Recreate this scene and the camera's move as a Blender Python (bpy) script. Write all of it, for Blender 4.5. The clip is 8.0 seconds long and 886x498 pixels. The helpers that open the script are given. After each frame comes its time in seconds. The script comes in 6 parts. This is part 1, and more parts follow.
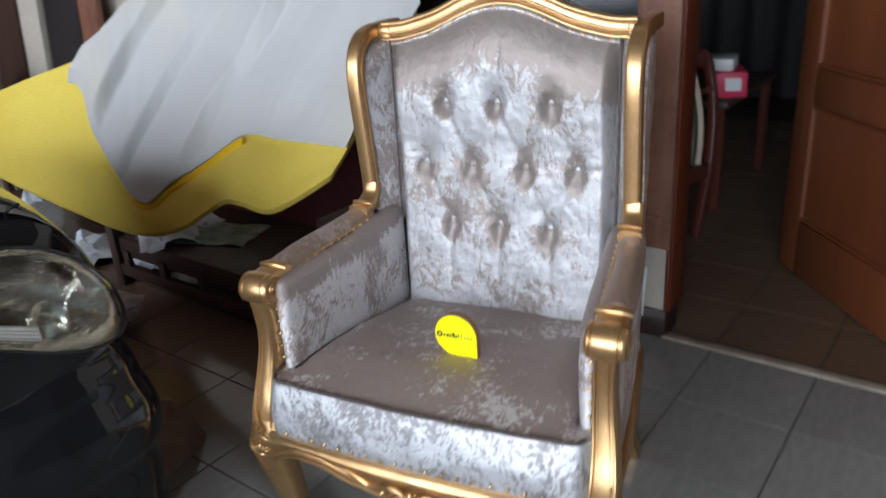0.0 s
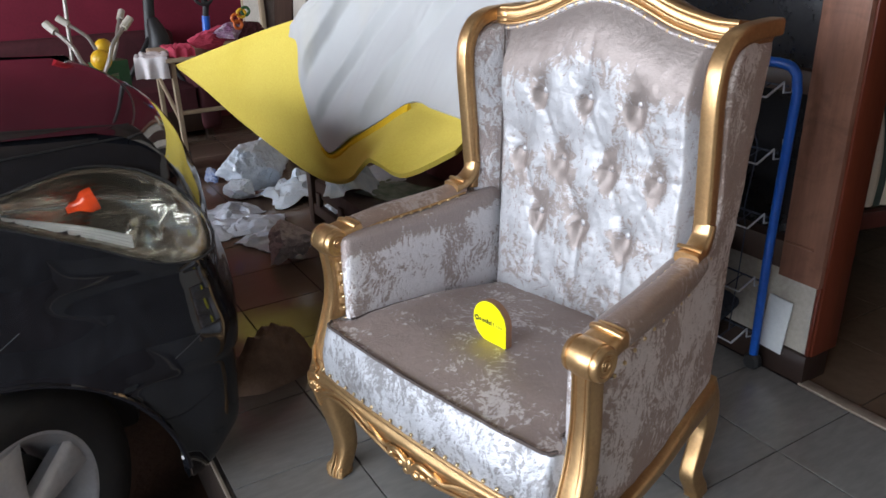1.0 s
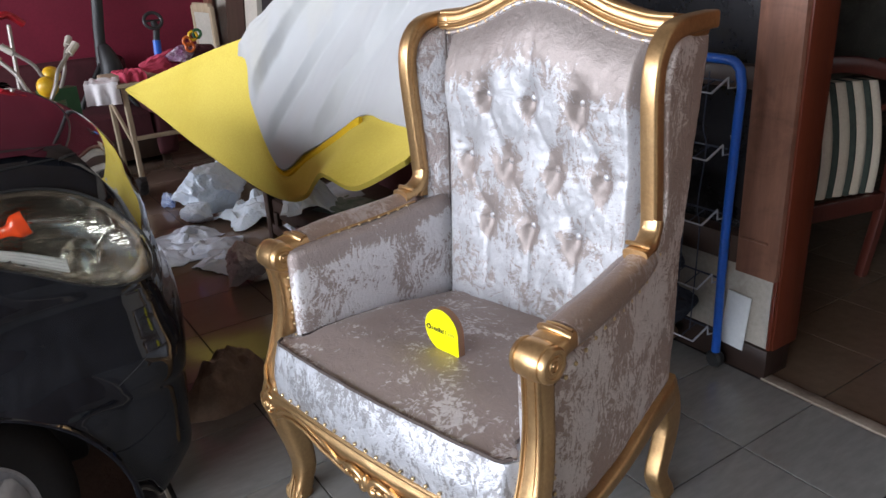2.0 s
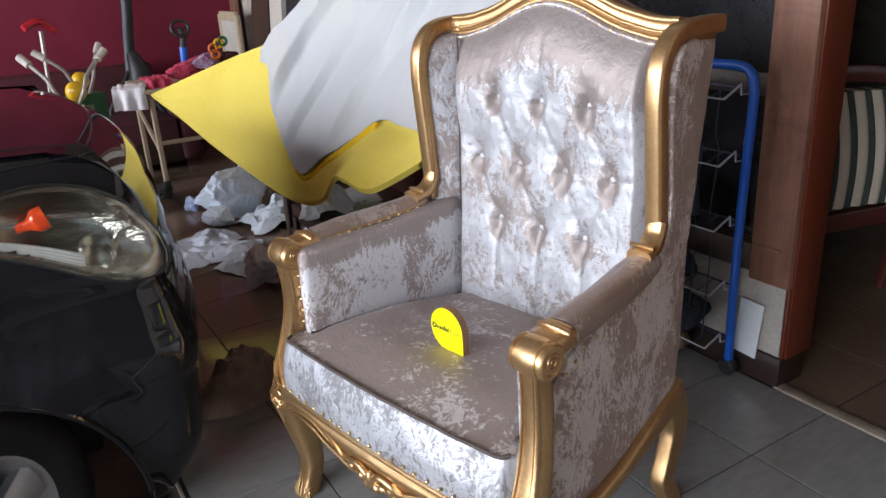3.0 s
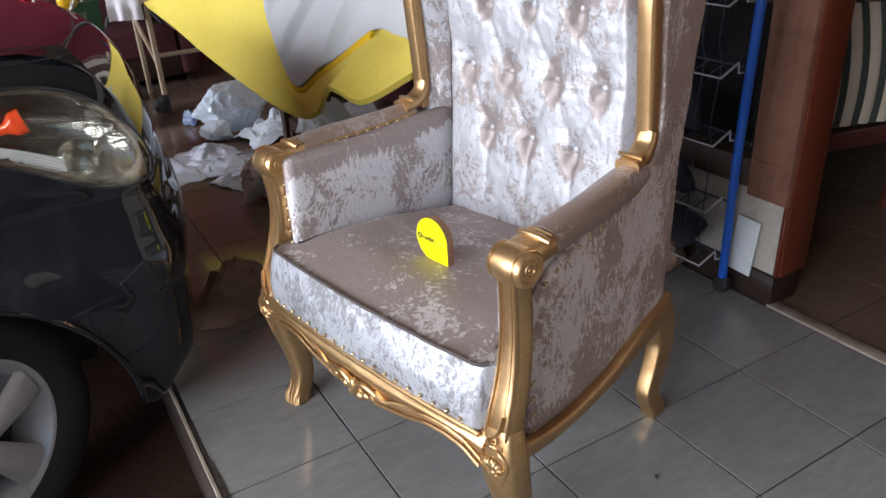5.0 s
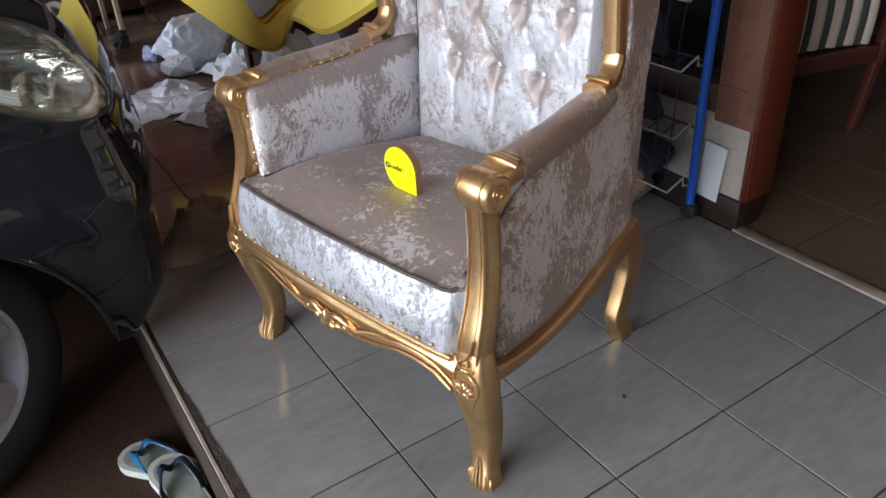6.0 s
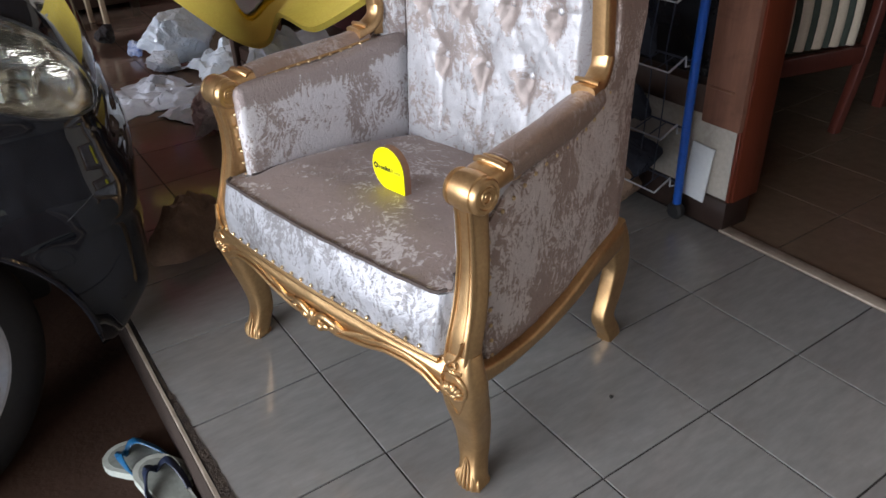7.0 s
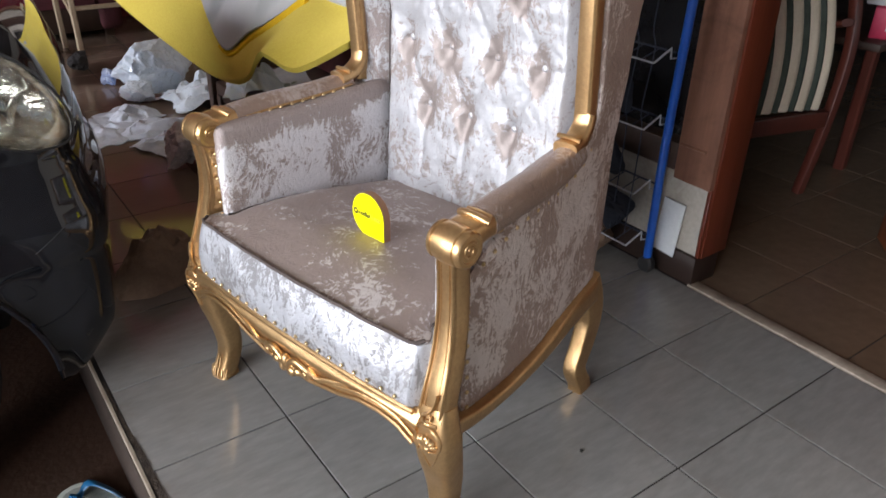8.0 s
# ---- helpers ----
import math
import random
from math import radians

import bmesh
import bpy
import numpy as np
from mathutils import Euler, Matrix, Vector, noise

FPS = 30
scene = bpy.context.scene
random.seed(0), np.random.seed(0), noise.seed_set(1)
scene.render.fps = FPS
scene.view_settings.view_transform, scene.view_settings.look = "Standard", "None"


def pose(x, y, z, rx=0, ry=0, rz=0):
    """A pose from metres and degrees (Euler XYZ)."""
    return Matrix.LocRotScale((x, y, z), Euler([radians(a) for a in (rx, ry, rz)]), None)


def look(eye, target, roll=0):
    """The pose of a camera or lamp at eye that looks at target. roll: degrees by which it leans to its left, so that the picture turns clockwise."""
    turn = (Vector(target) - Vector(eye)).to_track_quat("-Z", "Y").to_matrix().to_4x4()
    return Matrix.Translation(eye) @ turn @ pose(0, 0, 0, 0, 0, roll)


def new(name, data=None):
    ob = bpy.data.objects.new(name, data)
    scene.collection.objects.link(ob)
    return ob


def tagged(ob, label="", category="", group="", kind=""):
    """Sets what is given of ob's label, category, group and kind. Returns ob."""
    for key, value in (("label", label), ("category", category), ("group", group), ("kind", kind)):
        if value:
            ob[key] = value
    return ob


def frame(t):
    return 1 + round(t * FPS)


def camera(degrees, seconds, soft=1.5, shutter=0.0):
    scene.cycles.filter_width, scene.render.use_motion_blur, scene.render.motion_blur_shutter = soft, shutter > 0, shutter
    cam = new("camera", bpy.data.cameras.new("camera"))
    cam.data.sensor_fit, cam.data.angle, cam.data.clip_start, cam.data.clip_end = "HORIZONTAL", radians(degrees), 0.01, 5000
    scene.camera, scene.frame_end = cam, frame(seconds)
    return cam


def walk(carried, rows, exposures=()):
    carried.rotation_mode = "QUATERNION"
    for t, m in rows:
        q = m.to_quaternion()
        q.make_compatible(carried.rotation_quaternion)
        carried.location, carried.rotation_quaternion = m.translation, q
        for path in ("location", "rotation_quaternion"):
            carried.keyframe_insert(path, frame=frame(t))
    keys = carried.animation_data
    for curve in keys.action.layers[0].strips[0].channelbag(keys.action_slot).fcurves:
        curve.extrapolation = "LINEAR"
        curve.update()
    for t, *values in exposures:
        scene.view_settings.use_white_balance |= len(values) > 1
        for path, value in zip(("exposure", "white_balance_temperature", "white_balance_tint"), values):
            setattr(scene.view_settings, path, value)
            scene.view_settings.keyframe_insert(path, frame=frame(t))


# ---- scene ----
cam = camera(61.2, 8.0, shutter=0.5)
PATH = [
    (0, (-0.867, -0.894, 1.218), (0.373, 0.073, 0.572), -4.0),
    (0.2, (-0.777, -0.942, 1.201), (0.411, 0.109, 0.591), -2.2),
    (0.5, (-0.681, -1.061, 1.197), (0.318, 0.145, 0.535), -1.4),
    (0.8, (-0.603, -1.159, 1.204), (0.298, 0.133, 0.565), -0.6),
    (1, (-0.575, -1.192, 1.217), (0.217, 0.157, 0.552), -1.6),
    (1.2, (-0.551, -1.186, 1.205), (0.311, 0.139, 0.579), -3.5),
    (2.3, (-0.521, -1.209, 1.185), (0.315, 0.128, 0.550), -3.5),
    (2.5, (-0.520, -1.215, 1.188), (0.279, 0.149, 0.563), -3.7),
    (3, (-0.506, -1.241, 1.170), (0.305, 0.125, 0.565), -3.4),
    (3.5, (-0.499, -1.240, 1.146), (0.244, 0.143, 0.494), -3.3),
    (4, (-0.483, -1.255, 1.150), (0.251, 0.106, 0.443), -3.3),
    (4.2, (-0.472, -1.255, 1.145), (0.273, 0.096, 0.432), -3.1),
    (5.3, (-0.462, -1.256, 1.134), (0.289, 0.052, 0.350), -3.3),
    (5.5, (-0.464, -1.261, 1.132), (0.293, 0.034, 0.331), -3.3),
    (6, (-0.460, -1.266, 1.119), (0.298, -0.031, 0.230), -3.5),
    (6.5, (-0.463, -1.266, 1.115), (0.286, -0.032, 0.217), -3.8),
    (7, (-0.458, -1.259, 1.125), (0.322, -0.044, 0.227), -2.7),
    (7.5, (-0.459, -1.246, 1.133), (0.357, -0.038, 0.259), -0.9),
    (8, (-0.473, -1.234, 1.143), (0.399, -0.031, 0.318), 1.1),
]
walk(cam, [(t, look(eye, target, roll)) for t, eye, target, roll in PATH], [(0, -0.16, 6300, 6), (0.5, 0.02, 6300, 7), (1.0, 0.14, 6350, 7.5), (2.5, 0.22, 6400, 10), (4.0, 0.32, 6350, 10), (5.5, 0.38, 6400, 10), (6.5, 0.16, 6450, 10), (7.0, 0.18, 6550, 10), (8.0, 0.44, 6700, 10)])

# ---- world and light ----
world = bpy.data.worlds.new("sky")
scene.world = world
world.use_nodes = True
wn = world.node_tree.nodes
sky = wn.new("ShaderNodeTexSky")
sky.sky_type, sky.sun_disc = "NISHITA", False
sky.sun_elevation, sky.sun_rotation = radians(50), radians(-80)
wn["Background"].inputs["Strength"].default_value = 0.10
world.node_tree.links.new(sky.outputs[0], wn["Background"].inputs["Color"])

sun = new("sun", bpy.data.lights.new("sun", "SUN"))
sun.data.energy, sun.data.angle, sun.data.color = 1.2, radians(12), (1.0, 0.96, 0.9)
sun.matrix_world = look((-4, 1, 6), (0, 0, 0))

opening_light = new("opening_light", bpy.data.lights.new("opening_light", "AREA"))
opening_light.data.shape, opening_light.data.size, opening_light.data.size_y = "RECTANGLE", 7.2, 2.1
opening_light.data.energy, opening_light.data.color = 730, (0.835, 0.868, 0.965)
opening_light.matrix_world = look((-4.4, 0.15, 1.45), (0, 0.15, 0.9))
# added fill lamp that brightens the inner room from an unseen opening
room_fill_light = new("room_fill_light", bpy.data.lights.new("room_fill_light", "AREA"))
room_fill_light.data.shape, room_fill_light.data.size, room_fill_light.data.size_y = "RECTANGLE", 1.5, 1.1
room_fill_light.data.energy, room_fill_light.data.color = 6, (0.92, 0.96, 1.0)
room_fill_light.matrix_world = look((3.1, -3.32, 1.5), (2.6, 0, 0.6))


# ---- materials ----
def tree(name):
    m = bpy.data.materials.new(name)
    m.use_nodes = True
    return m, m.node_tree.nodes, m.node_tree.links, m.node_tree.nodes["Principled BSDF"]


def noise_node(n, l, scale, detail=4.0, rough=0.55, distortion=0.0, stretch=(1, 1, 1)):
    tc, mp, no = n.new("ShaderNodeTexCoord"), n.new("ShaderNodeMapping"), n.new("ShaderNodeTexNoise")
    mp.inputs["Scale"].default_value = stretch
    no.inputs["Scale"].default_value, no.inputs["Detail"].default_value = scale, detail
    no.inputs["Roughness"].default_value, no.inputs["Distortion"].default_value = rough, distortion
    l.new(tc.outputs["Object"], mp.inputs["Vector"])
    l.new(mp.outputs[0], no.inputs["Vector"])
    return no.outputs["Fac"]


def ramp(n, l, fac, lo, hi, a, b):
    r = n.new("ShaderNodeValToRGB")
    r.color_ramp.elements[0].position, r.color_ramp.elements[1].position = lo, hi
    r.color_ramp.elements[0].color, r.color_ramp.elements[1].color = (*a, 1), (*b, 1)
    l.new(fac, r.inputs[0])
    return r.outputs[0]


def mixed(n, l, fac, a, b, kind="MIX"):
    m = n.new("ShaderNodeMix")
    m.data_type, m.blend_type = "RGBA", kind
    for sock, v in ((m.inputs["Factor"], fac), (m.inputs["A"], a), (m.inputs["B"], b)):
        if isinstance(v, (int, float)):
            sock.default_value = v
        elif isinstance(v, tuple):
            sock.default_value = (*v, 1)
        else:
            l.new(v, sock)
    return m.outputs["Result"]


def bumped(n, l, bsdf, height, strength, distance):
    b = n.new("ShaderNodeBump")
    b.inputs["Strength"].default_value, b.inputs["Distance"].default_value = strength, distance
    l.new(height, b.inputs["Height"])
    l.new(b.outputs[0], bsdf.inputs["Normal"])


def paint(name, a, b=None, rough=0.5, metal=0.0, scale=6.0, fine=80.0, bump=0.15, dist=0.002, coat=0.0, coat_rough=0.10, spec=0.5, stretch=(1, 1, 1), dirt=0.0, dirt_colour=(0.06, 0.045, 0.03), vary=0.0, far_bounce=None):
    """A surface whose colour wanders between a and b, with fine grain and relief, and stains."""
    m, n, l, p = tree(name)
    b = b or tuple(0.75 * c for c in a)
    big = noise_node(n, l, scale, 5, 0.6, 0.4, stretch)
    small = noise_node(n, l, fine, 3, 0.6, 0, stretch)
    col = ramp(n, l, big, 0.3, 0.7, a, b)
    col = mixed(n, l, 0.18, col, ramp(n, l, small, 0.3, 0.7, (0.25, 0.25, 0.25), (0.8, 0.8, 0.8)), "OVERLAY")
    if dirt:
        stain = noise_node(n, l, scale * 0.7, 8, 0.7, 1.0)
        f = ramp(n, l, stain, 0.5, 0.75, (0, 0, 0), (dirt, dirt, dirt))
        col = mixed(n, l, f, col, dirt_colour)
    if vary:
        oi = n.new("ShaderNodeObjectInfo")
        k = n.new("ShaderNodeMapRange")
        k.inputs["To Min"].default_value, k.inputs["To Max"].default_value = 1 - vary, 1 + vary
        l.new(oi.outputs["Random"], k.inputs["Value"])
        hsv = n.new("ShaderNodeHueSaturation")
        l.new(k.outputs[0], hsv.inputs["Value"])
        l.new(col, hsv.inputs["Color"])
        col = hsv.outputs[0]
    if far_bounce:
        # brown reflected light painted into the colour, stronger towards the far end
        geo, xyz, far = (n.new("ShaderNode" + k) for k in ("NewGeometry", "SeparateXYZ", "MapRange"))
        far.inputs["From Min"].default_value, far.inputs["From Max"].default_value, far.inputs["To Max"].default_value = far_bounce[0], far_bounce[1], far_bounce[2]
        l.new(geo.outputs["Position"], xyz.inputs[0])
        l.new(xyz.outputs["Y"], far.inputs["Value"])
        col = mixed(n, l, far.outputs[0], col, far_bounce[3])
    l.new(col, p.inputs["Base Color"])
    r = n.new("ShaderNodeMapRange")
    r.inputs["To Min"].default_value, r.inputs["To Max"].default_value = rough * 0.8, min(1, rough * 1.25)
    l.new(big, r.inputs["Value"])
    l.new(r.outputs[0], p.inputs["Roughness"])
    p.inputs["Metallic"].default_value, p.inputs["Specular IOR Level"].default_value = metal, spec
    p.inputs["Coat Weight"].default_value, p.inputs["Coat Roughness"].default_value = coat, coat_rough
    if bump:
        bumped(n, l, p, small, bump, dist)
    return m


def strokes(n, l, scale, swirl, stretch, seed):
    """Short brushed marks whose lie wanders over the cloth."""
    tc, drift, mid, add, mp, no = (n.new("ShaderNode" + k) for k in ("TexCoord", "TexNoise", "VectorMath", "VectorMath", "Mapping", "TexNoise"))
    drift.inputs["Scale"].default_value, drift.inputs["Detail"].default_value = 11.0, 2.0
    mid.operation, add.operation = "MULTIPLY_ADD", "ADD"
    mid.inputs[1].default_value, mid.inputs[2].default_value = (swirl, swirl, swirl), (seed, seed * 0.7, -seed)
    mp.inputs["Scale"].default_value = stretch
    no.inputs["Scale"].default_value, no.inputs["Detail"].default_value = scale, 4.0
    no.inputs["Roughness"].default_value, no.inputs["Distortion"].default_value = 0.62, 0.5
    l.new(tc.outputs["Object"], drift.inputs["Vector"])
    l.new(drift.outputs["Color"], mid.inputs[0])
    l.new(tc.outputs["Object"], add.inputs[0])
    l.new(mid.outputs[0], add.inputs[1])
    l.new(add.outputs[0], mp.inputs["Vector"])
    l.new(mp.outputs[0], no.inputs["Vector"])
    return no.outputs["Fac"]


def velvet(name, dark, light, lay=0.0, rough=(0.60, 0.56), metal=(0.50, 0.45), soft=0.18, relief=0.55, nap_shade=False, fine=1.0):
    """Crushed velvet: feathery flakes of laid-over pile on a plainer ground, thicker and thinner in drifts."""
    m, n, l, p = tree(name)
    one = strokes(n, l, 88 * fine, 0.085, (1, 1, 0.36), 1.3)
    two = strokes(n, l, 210 * fine, 0.06, (0.5, 0.6, 1), 4.1)
    drift = noise_node(n, l, 6.5, 4, 0.60, 0.6)
    grain = noise_node(n, l, 420, 3, 0.7, 0.0)
    both = n.new("ShaderNodeMath")
    both.operation = "MULTIPLY_ADD"
    both.inputs[1].default_value = 0.60
    l.new(two, both.inputs[0])
    l.new(one, both.inputs[2])
    add = n.new("ShaderNodeMath")
    add.operation = "MULTIPLY_ADD"
    add.inputs[1].default_value = 1.25
    l.new(drift, add.inputs[0])
    l.new(both.outputs[0], add.inputs[2])
    cut = n.new("ShaderNodeMapRange")
    cut.interpolation_type = "SMOOTHSTEP"
    cut.inputs["From Min"].default_value, cut.inputs["From Max"].default_value = 1.42 + lay - soft / 2, 1.42 + lay + soft / 2
    l.new(add.outputs[0], cut.inputs["Value"])
    if nap_shade:
        # thinned flakes show the darker ground: shade painted in along with brushed pile
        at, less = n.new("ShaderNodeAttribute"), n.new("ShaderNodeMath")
        at.attribute_name, less.operation = "nap_shade", "SUBTRACT"
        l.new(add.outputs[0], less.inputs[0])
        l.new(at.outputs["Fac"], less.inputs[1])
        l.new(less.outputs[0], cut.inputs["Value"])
    f = cut.outputs[0]
    col = mixed(n, l, f, dark, light)
    col = mixed(n, l, 0.22, col, ramp(n, l, grain, 0.35, 0.65, (0.35, 0.35, 0.35), (0.7, 0.7, 0.7)), "OVERLAY")
    l.new(col, p.inputs["Base Color"])
    for sock, a, b in (("Roughness", *rough), ("Metallic", *metal)):
        rr = n.new("ShaderNodeMapRange")
        rr.inputs["To Min"].default_value, rr.inputs["To Max"].default_value = a, b
        l.new(f, rr.inputs["Value"])
        l.new(rr.outputs[0], p.inputs[sock])
    p.inputs["Sheen Weight"].default_value, p.inputs["Sheen Roughness"].default_value = 0.10, 0.4
    p.inputs["Sheen Tint"].default_value = (0.9, 0.86, 0.85, 1)
    bumped(n, l, p, both.outputs[0], relief, 0.006)
    return m


def glass(name, colour=(1, 1, 1), rough=0.02):
    m, n, l, p = tree(name)
    p.inputs["Base Color"].default_value, p.inputs["Roughness"].default_value = (*colour, 1), rough
    p.inputs["Transmission Weight"].default_value, p.inputs["IOR"].default_value = 1.0, 1.45
    return m


# one cloth in several tones, with each panel's light or shade in the colours
VELVET_SEAT = velvet("shaded_seat_velvet", (0.335, 0.268, 0.240), (0.62, 0.575, 0.56), 0.165, soft=0.15, relief=0.30)
VELVET_BACK = velvet("back_velvet", (0.295, 0.254, 0.235), (0.43, 0.432, 0.445), -0.12, (0.56, 0.52), (0.60, 0.60), relief=0.30, nap_shade=True)
VELVET_PLAIN = velvet("shaded_taupe_velvet", (0.30, 0.215, 0.17), (0.43, 0.355, 0.315), 0.15, (0.50, 0.48), (0.5, 0.5))
VELVET_SIDE = velvet("warm_lit_velvet", (0.39, 0.292, 0.245), (0.72, 0.64, 0.60), 0.0, (0.54, 0.46), (0.54, 0.54), soft=0.14, relief=0.6, fine=1.3)
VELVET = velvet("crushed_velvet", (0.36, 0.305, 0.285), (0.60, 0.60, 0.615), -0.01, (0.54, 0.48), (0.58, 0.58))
VELVET_BORDER = velvet("lit_border_velvet", (0.275, 0.268, 0.270), (0.51, 0.52, 0.545), 0.01, (0.53, 0.45), (0.60, 0.60), soft=0.13, relief=0.35, fine=1.25)
VELVET_ARM = velvet("lit_arm_velvet", (0.37, 0.31, 0.288), (0.72, 0.705, 0.715), -0.10, (0.52, 0.46), (0.58, 0.58), soft=0.16, relief=0.6, nap_shade=True, fine=1.35)
GOLD = paint("gold_paint", (0.60, 0.395, 0.195), (0.47, 0.288, 0.130), rough=0.34, metal=0.88, scale=9, fine=140, bump=0.12, dist=0.001, dirt=0.25, dirt_colour=(0.17, 0.09, 0.032))
STUD = paint("brass_stud", (0.74, 0.58, 0.34), (0.62, 0.46, 0.24), rough=0.3, metal=0.95, bump=0)
PIPING = paint("dark_piping", (0.06, 0.045, 0.042), (0.09, 0.07, 0.06), rough=0.8)
TILE = paint("grey_glazed_tile", (0.262, 0.260, 0.248), (0.200, 0.195, 0.183), rough=0.12, scale=3.5, fine=30, bump=0.03, dist=0.001, stretch=(0.5, 1.6, 1), dirt=0.62, dirt_colour=(0.155, 0.120, 0.092), vary=0.07, far_bounce=(0.30, 0.80, 0.80, (0.165, 0.100, 0.066)))
TILE_IN = paint("beige_glazed_tile", (0.150, 0.100, 0.066), (0.115, 0.078, 0.051), rough=0.25, scale=3, fine=30, bump=0.03, dist=0.001, vary=0.05)
GROUT = paint("dark_joint", (0.018, 0.016, 0.015), (0.03, 0.027, 0.024), rough=0.9)
EARTH = paint("dirty_concrete", (0.080, 0.042, 0.027), (0.042, 0.022, 0.014), spec=0.2, rough=0.85, scale=2.2, fine=45, bump=0.5, dist=0.006, dirt=0.5, dirt_colour=(0.04, 0.027, 0.019))
RISER = paint("dark_brown_riser", (0.040, 0.025, 0.017), (0.026, 0.016, 0.011), rough=0.9, scale=6, fine=60, bump=0.5, dist=0.004)
MORTAR = paint("broken_mortar", (0.075, 0.056, 0.042), (0.030, 0.022, 0.017), rough=0.95, scale=20, fine=120, bump=0.8, dist=0.006)
EDGE = paint("pale_edge_strip", (0.40, 0.34, 0.27), (0.24, 0.195, 0.15), rough=0.6, scale=12, dirt=0.5)
RED_WALL = paint("crimson_wall_paint", (0.190, 0.016, 0.036), (0.125, 0.010, 0.024), rough=0.65, spec=0.25, scale=1.4, fine=60, dirt=0.25, dirt_colour=(0.12, 0.03, 0.035))
WHITE_WALL = paint("grimy_white_paint", (0.46, 0.42, 0.36), (0.33, 0.30, 0.25), rough=0.8, scale=5, dirt=0.6, dirt_colour=(0.2, 0.15, 0.11))
DULL_WALL = paint("dull_plaster", (0.085, 0.07, 0.058), (0.055, 0.046, 0.038), rough=0.85, scale=1.2, dirt=0.4)
CEILING = paint("ceiling_board", (0.165, 0.127, 0.098), (0.125, 0.095, 0.073), rough=0.85, scale=1.5)
WOOD_JAMB = paint("worn_brown_wood", (0.235, 0.112, 0.072), (0.14, 0.062, 0.040), rough=0.38, scale=7, fine=60, stretch=(3, 3, 0.35), dirt=0.7, dirt_colour=(0.03, 0.016, 0.010), bump=0.25)
WOOD_RED = paint("red_brown_varnish", (0.125, 0.026, 0.012), (0.085, 0.018, 0.008), rough=0.35, scale=5, fine=70, stretch=(3, 3, 0.3), bump=0.15)
WOOD_DOOR = paint("orange_brown_door_wood", (0.15, 0.046, 0.017), (0.105, 0.031, 0.012), rough=0.34, scale=4, fine=60, stretch=(3, 3, 0.25), bump=0.12)
WOOD_DARK = paint("dark_wood", (0.055, 0.03, 0.02), (0.035, 0.018, 0.012), rough=0.5, scale=6, stretch=(2, 2, 0.4))
WOOD_PALE = paint("pale_bare_wood", (0.44, 0.34, 0.23), (0.34, 0.26, 0.17), rough=0.6, scale=6, stretch=(3, 3, 0.3))
SKIRT = paint("dark_skirting_tile", (0.030, 0.018, 0.014), (0.020, 0.012, 0.010), rough=0.38, spec=0.3, dirt=0.3)
DARK_PANE = paint("dark_window_glass", (0.012, 0.012, 0.014), (0.02, 0.02, 0.022), rough=0.12, bump=0)
CARD = paint("white_ceramic_sheet", (0.70, 0.72, 0.72), (0.62, 0.64, 0.65), rough=0.35, scale=5, bump=0.03, dirt=0.15, dirt_colour=(0.4, 0.36, 0.3))
BLUE = paint("blue_enamelled_tube", (0.012, 0.11, 0.52), (0.010, 0.085, 0.42), rough=0.35, bump=0.05)
WIRE_DARK = paint("navy_coated_wire", (0.03, 0.04, 0.07), (0.02, 0.028, 0.05), rough=0.45, bump=0)
WIRE = paint("white_coated_wire", (0.58, 0.60, 0.64), (0.36, 0.38, 0.42), rough=0.45, bump=0)
RUBBER = paint("black_rubber", (0.018, 0.018, 0.019), (0.027, 0.026, 0.025), rough=0.65, scale=8, fine=90, bump=0.2, dirt=0.3, dirt_colour=(0.06, 0.05, 0.04))
CAR = paint("black_car_lacquer", (0.007, 0.0075, 0.0095), (0.010, 0.0105, 0.013), rough=0.55, coat=1.0, coat_rough=0.03, spec=0.03, scale=3, fine=9, bump=0.60, dist=0.03, dirt=0.03, dirt_colour=(0.03, 0.028, 0.026))
TRIM = paint("black_plastic_trim", (0.012, 0.012, 0.013), (0.02, 0.02, 0.02), rough=0.5)
BOWL = paint("smoky_reflector", (0.62, 0.59, 0.53), (0.30, 0.28, 0.25), rough=0.10, metal=1.0, scale=16, fine=46, bump=0.60, dist=0.006, stretch=(0.5, 1, 3))
CHROME = paint("bright_reflector", (0.90, 0.90, 0.87), (0.78, 0.78, 0.75), rough=0.16, metal=1.0, scale=10, fine=26, bump=0.10, dist=0.006)
FLUTE = paint("pale_flutes", (0.48, 0.47, 0.44), (0.36, 0.35, 0.33), rough=0.30, metal=0.4, bump=0)
ALLOY = paint("silver_alloy", (0.66, 0.66, 0.67), (0.56, 0.56, 0.57), rough=0.35, metal=0.25, scale=8, dirt=0.2, dirt_colour=(0.15, 0.12, 0.1))
AMBER = paint("amber_lens", (0.55, 0.050, 0.008), (0.40, 0.030, 0.005), rough=0.12, scale=30, bump=0.2)
LENS = glass("clear_lamp_lens", (0.97, 0.99, 0.96))
CAR_GLASS = paint("tinted_car_glass", (0.01, 0.012, 0.012), (0.015, 0.017, 0.017), rough=0.05, bump=0)
FOAM = paint("yellow_foam", (0.72, 0.57, 0.105), (0.66, 0.51, 0.085), rough=0.9, scale=3, fine=160, bump=0.25, dist=0.002, spec=0.2)
FOAM_EDGE = paint("bright_yellow_foam_edge", (0.70, 0.45, 0.02), (0.64, 0.40, 0.015), rough=0.9, fine=160, bump=0.3, spec=0.2)
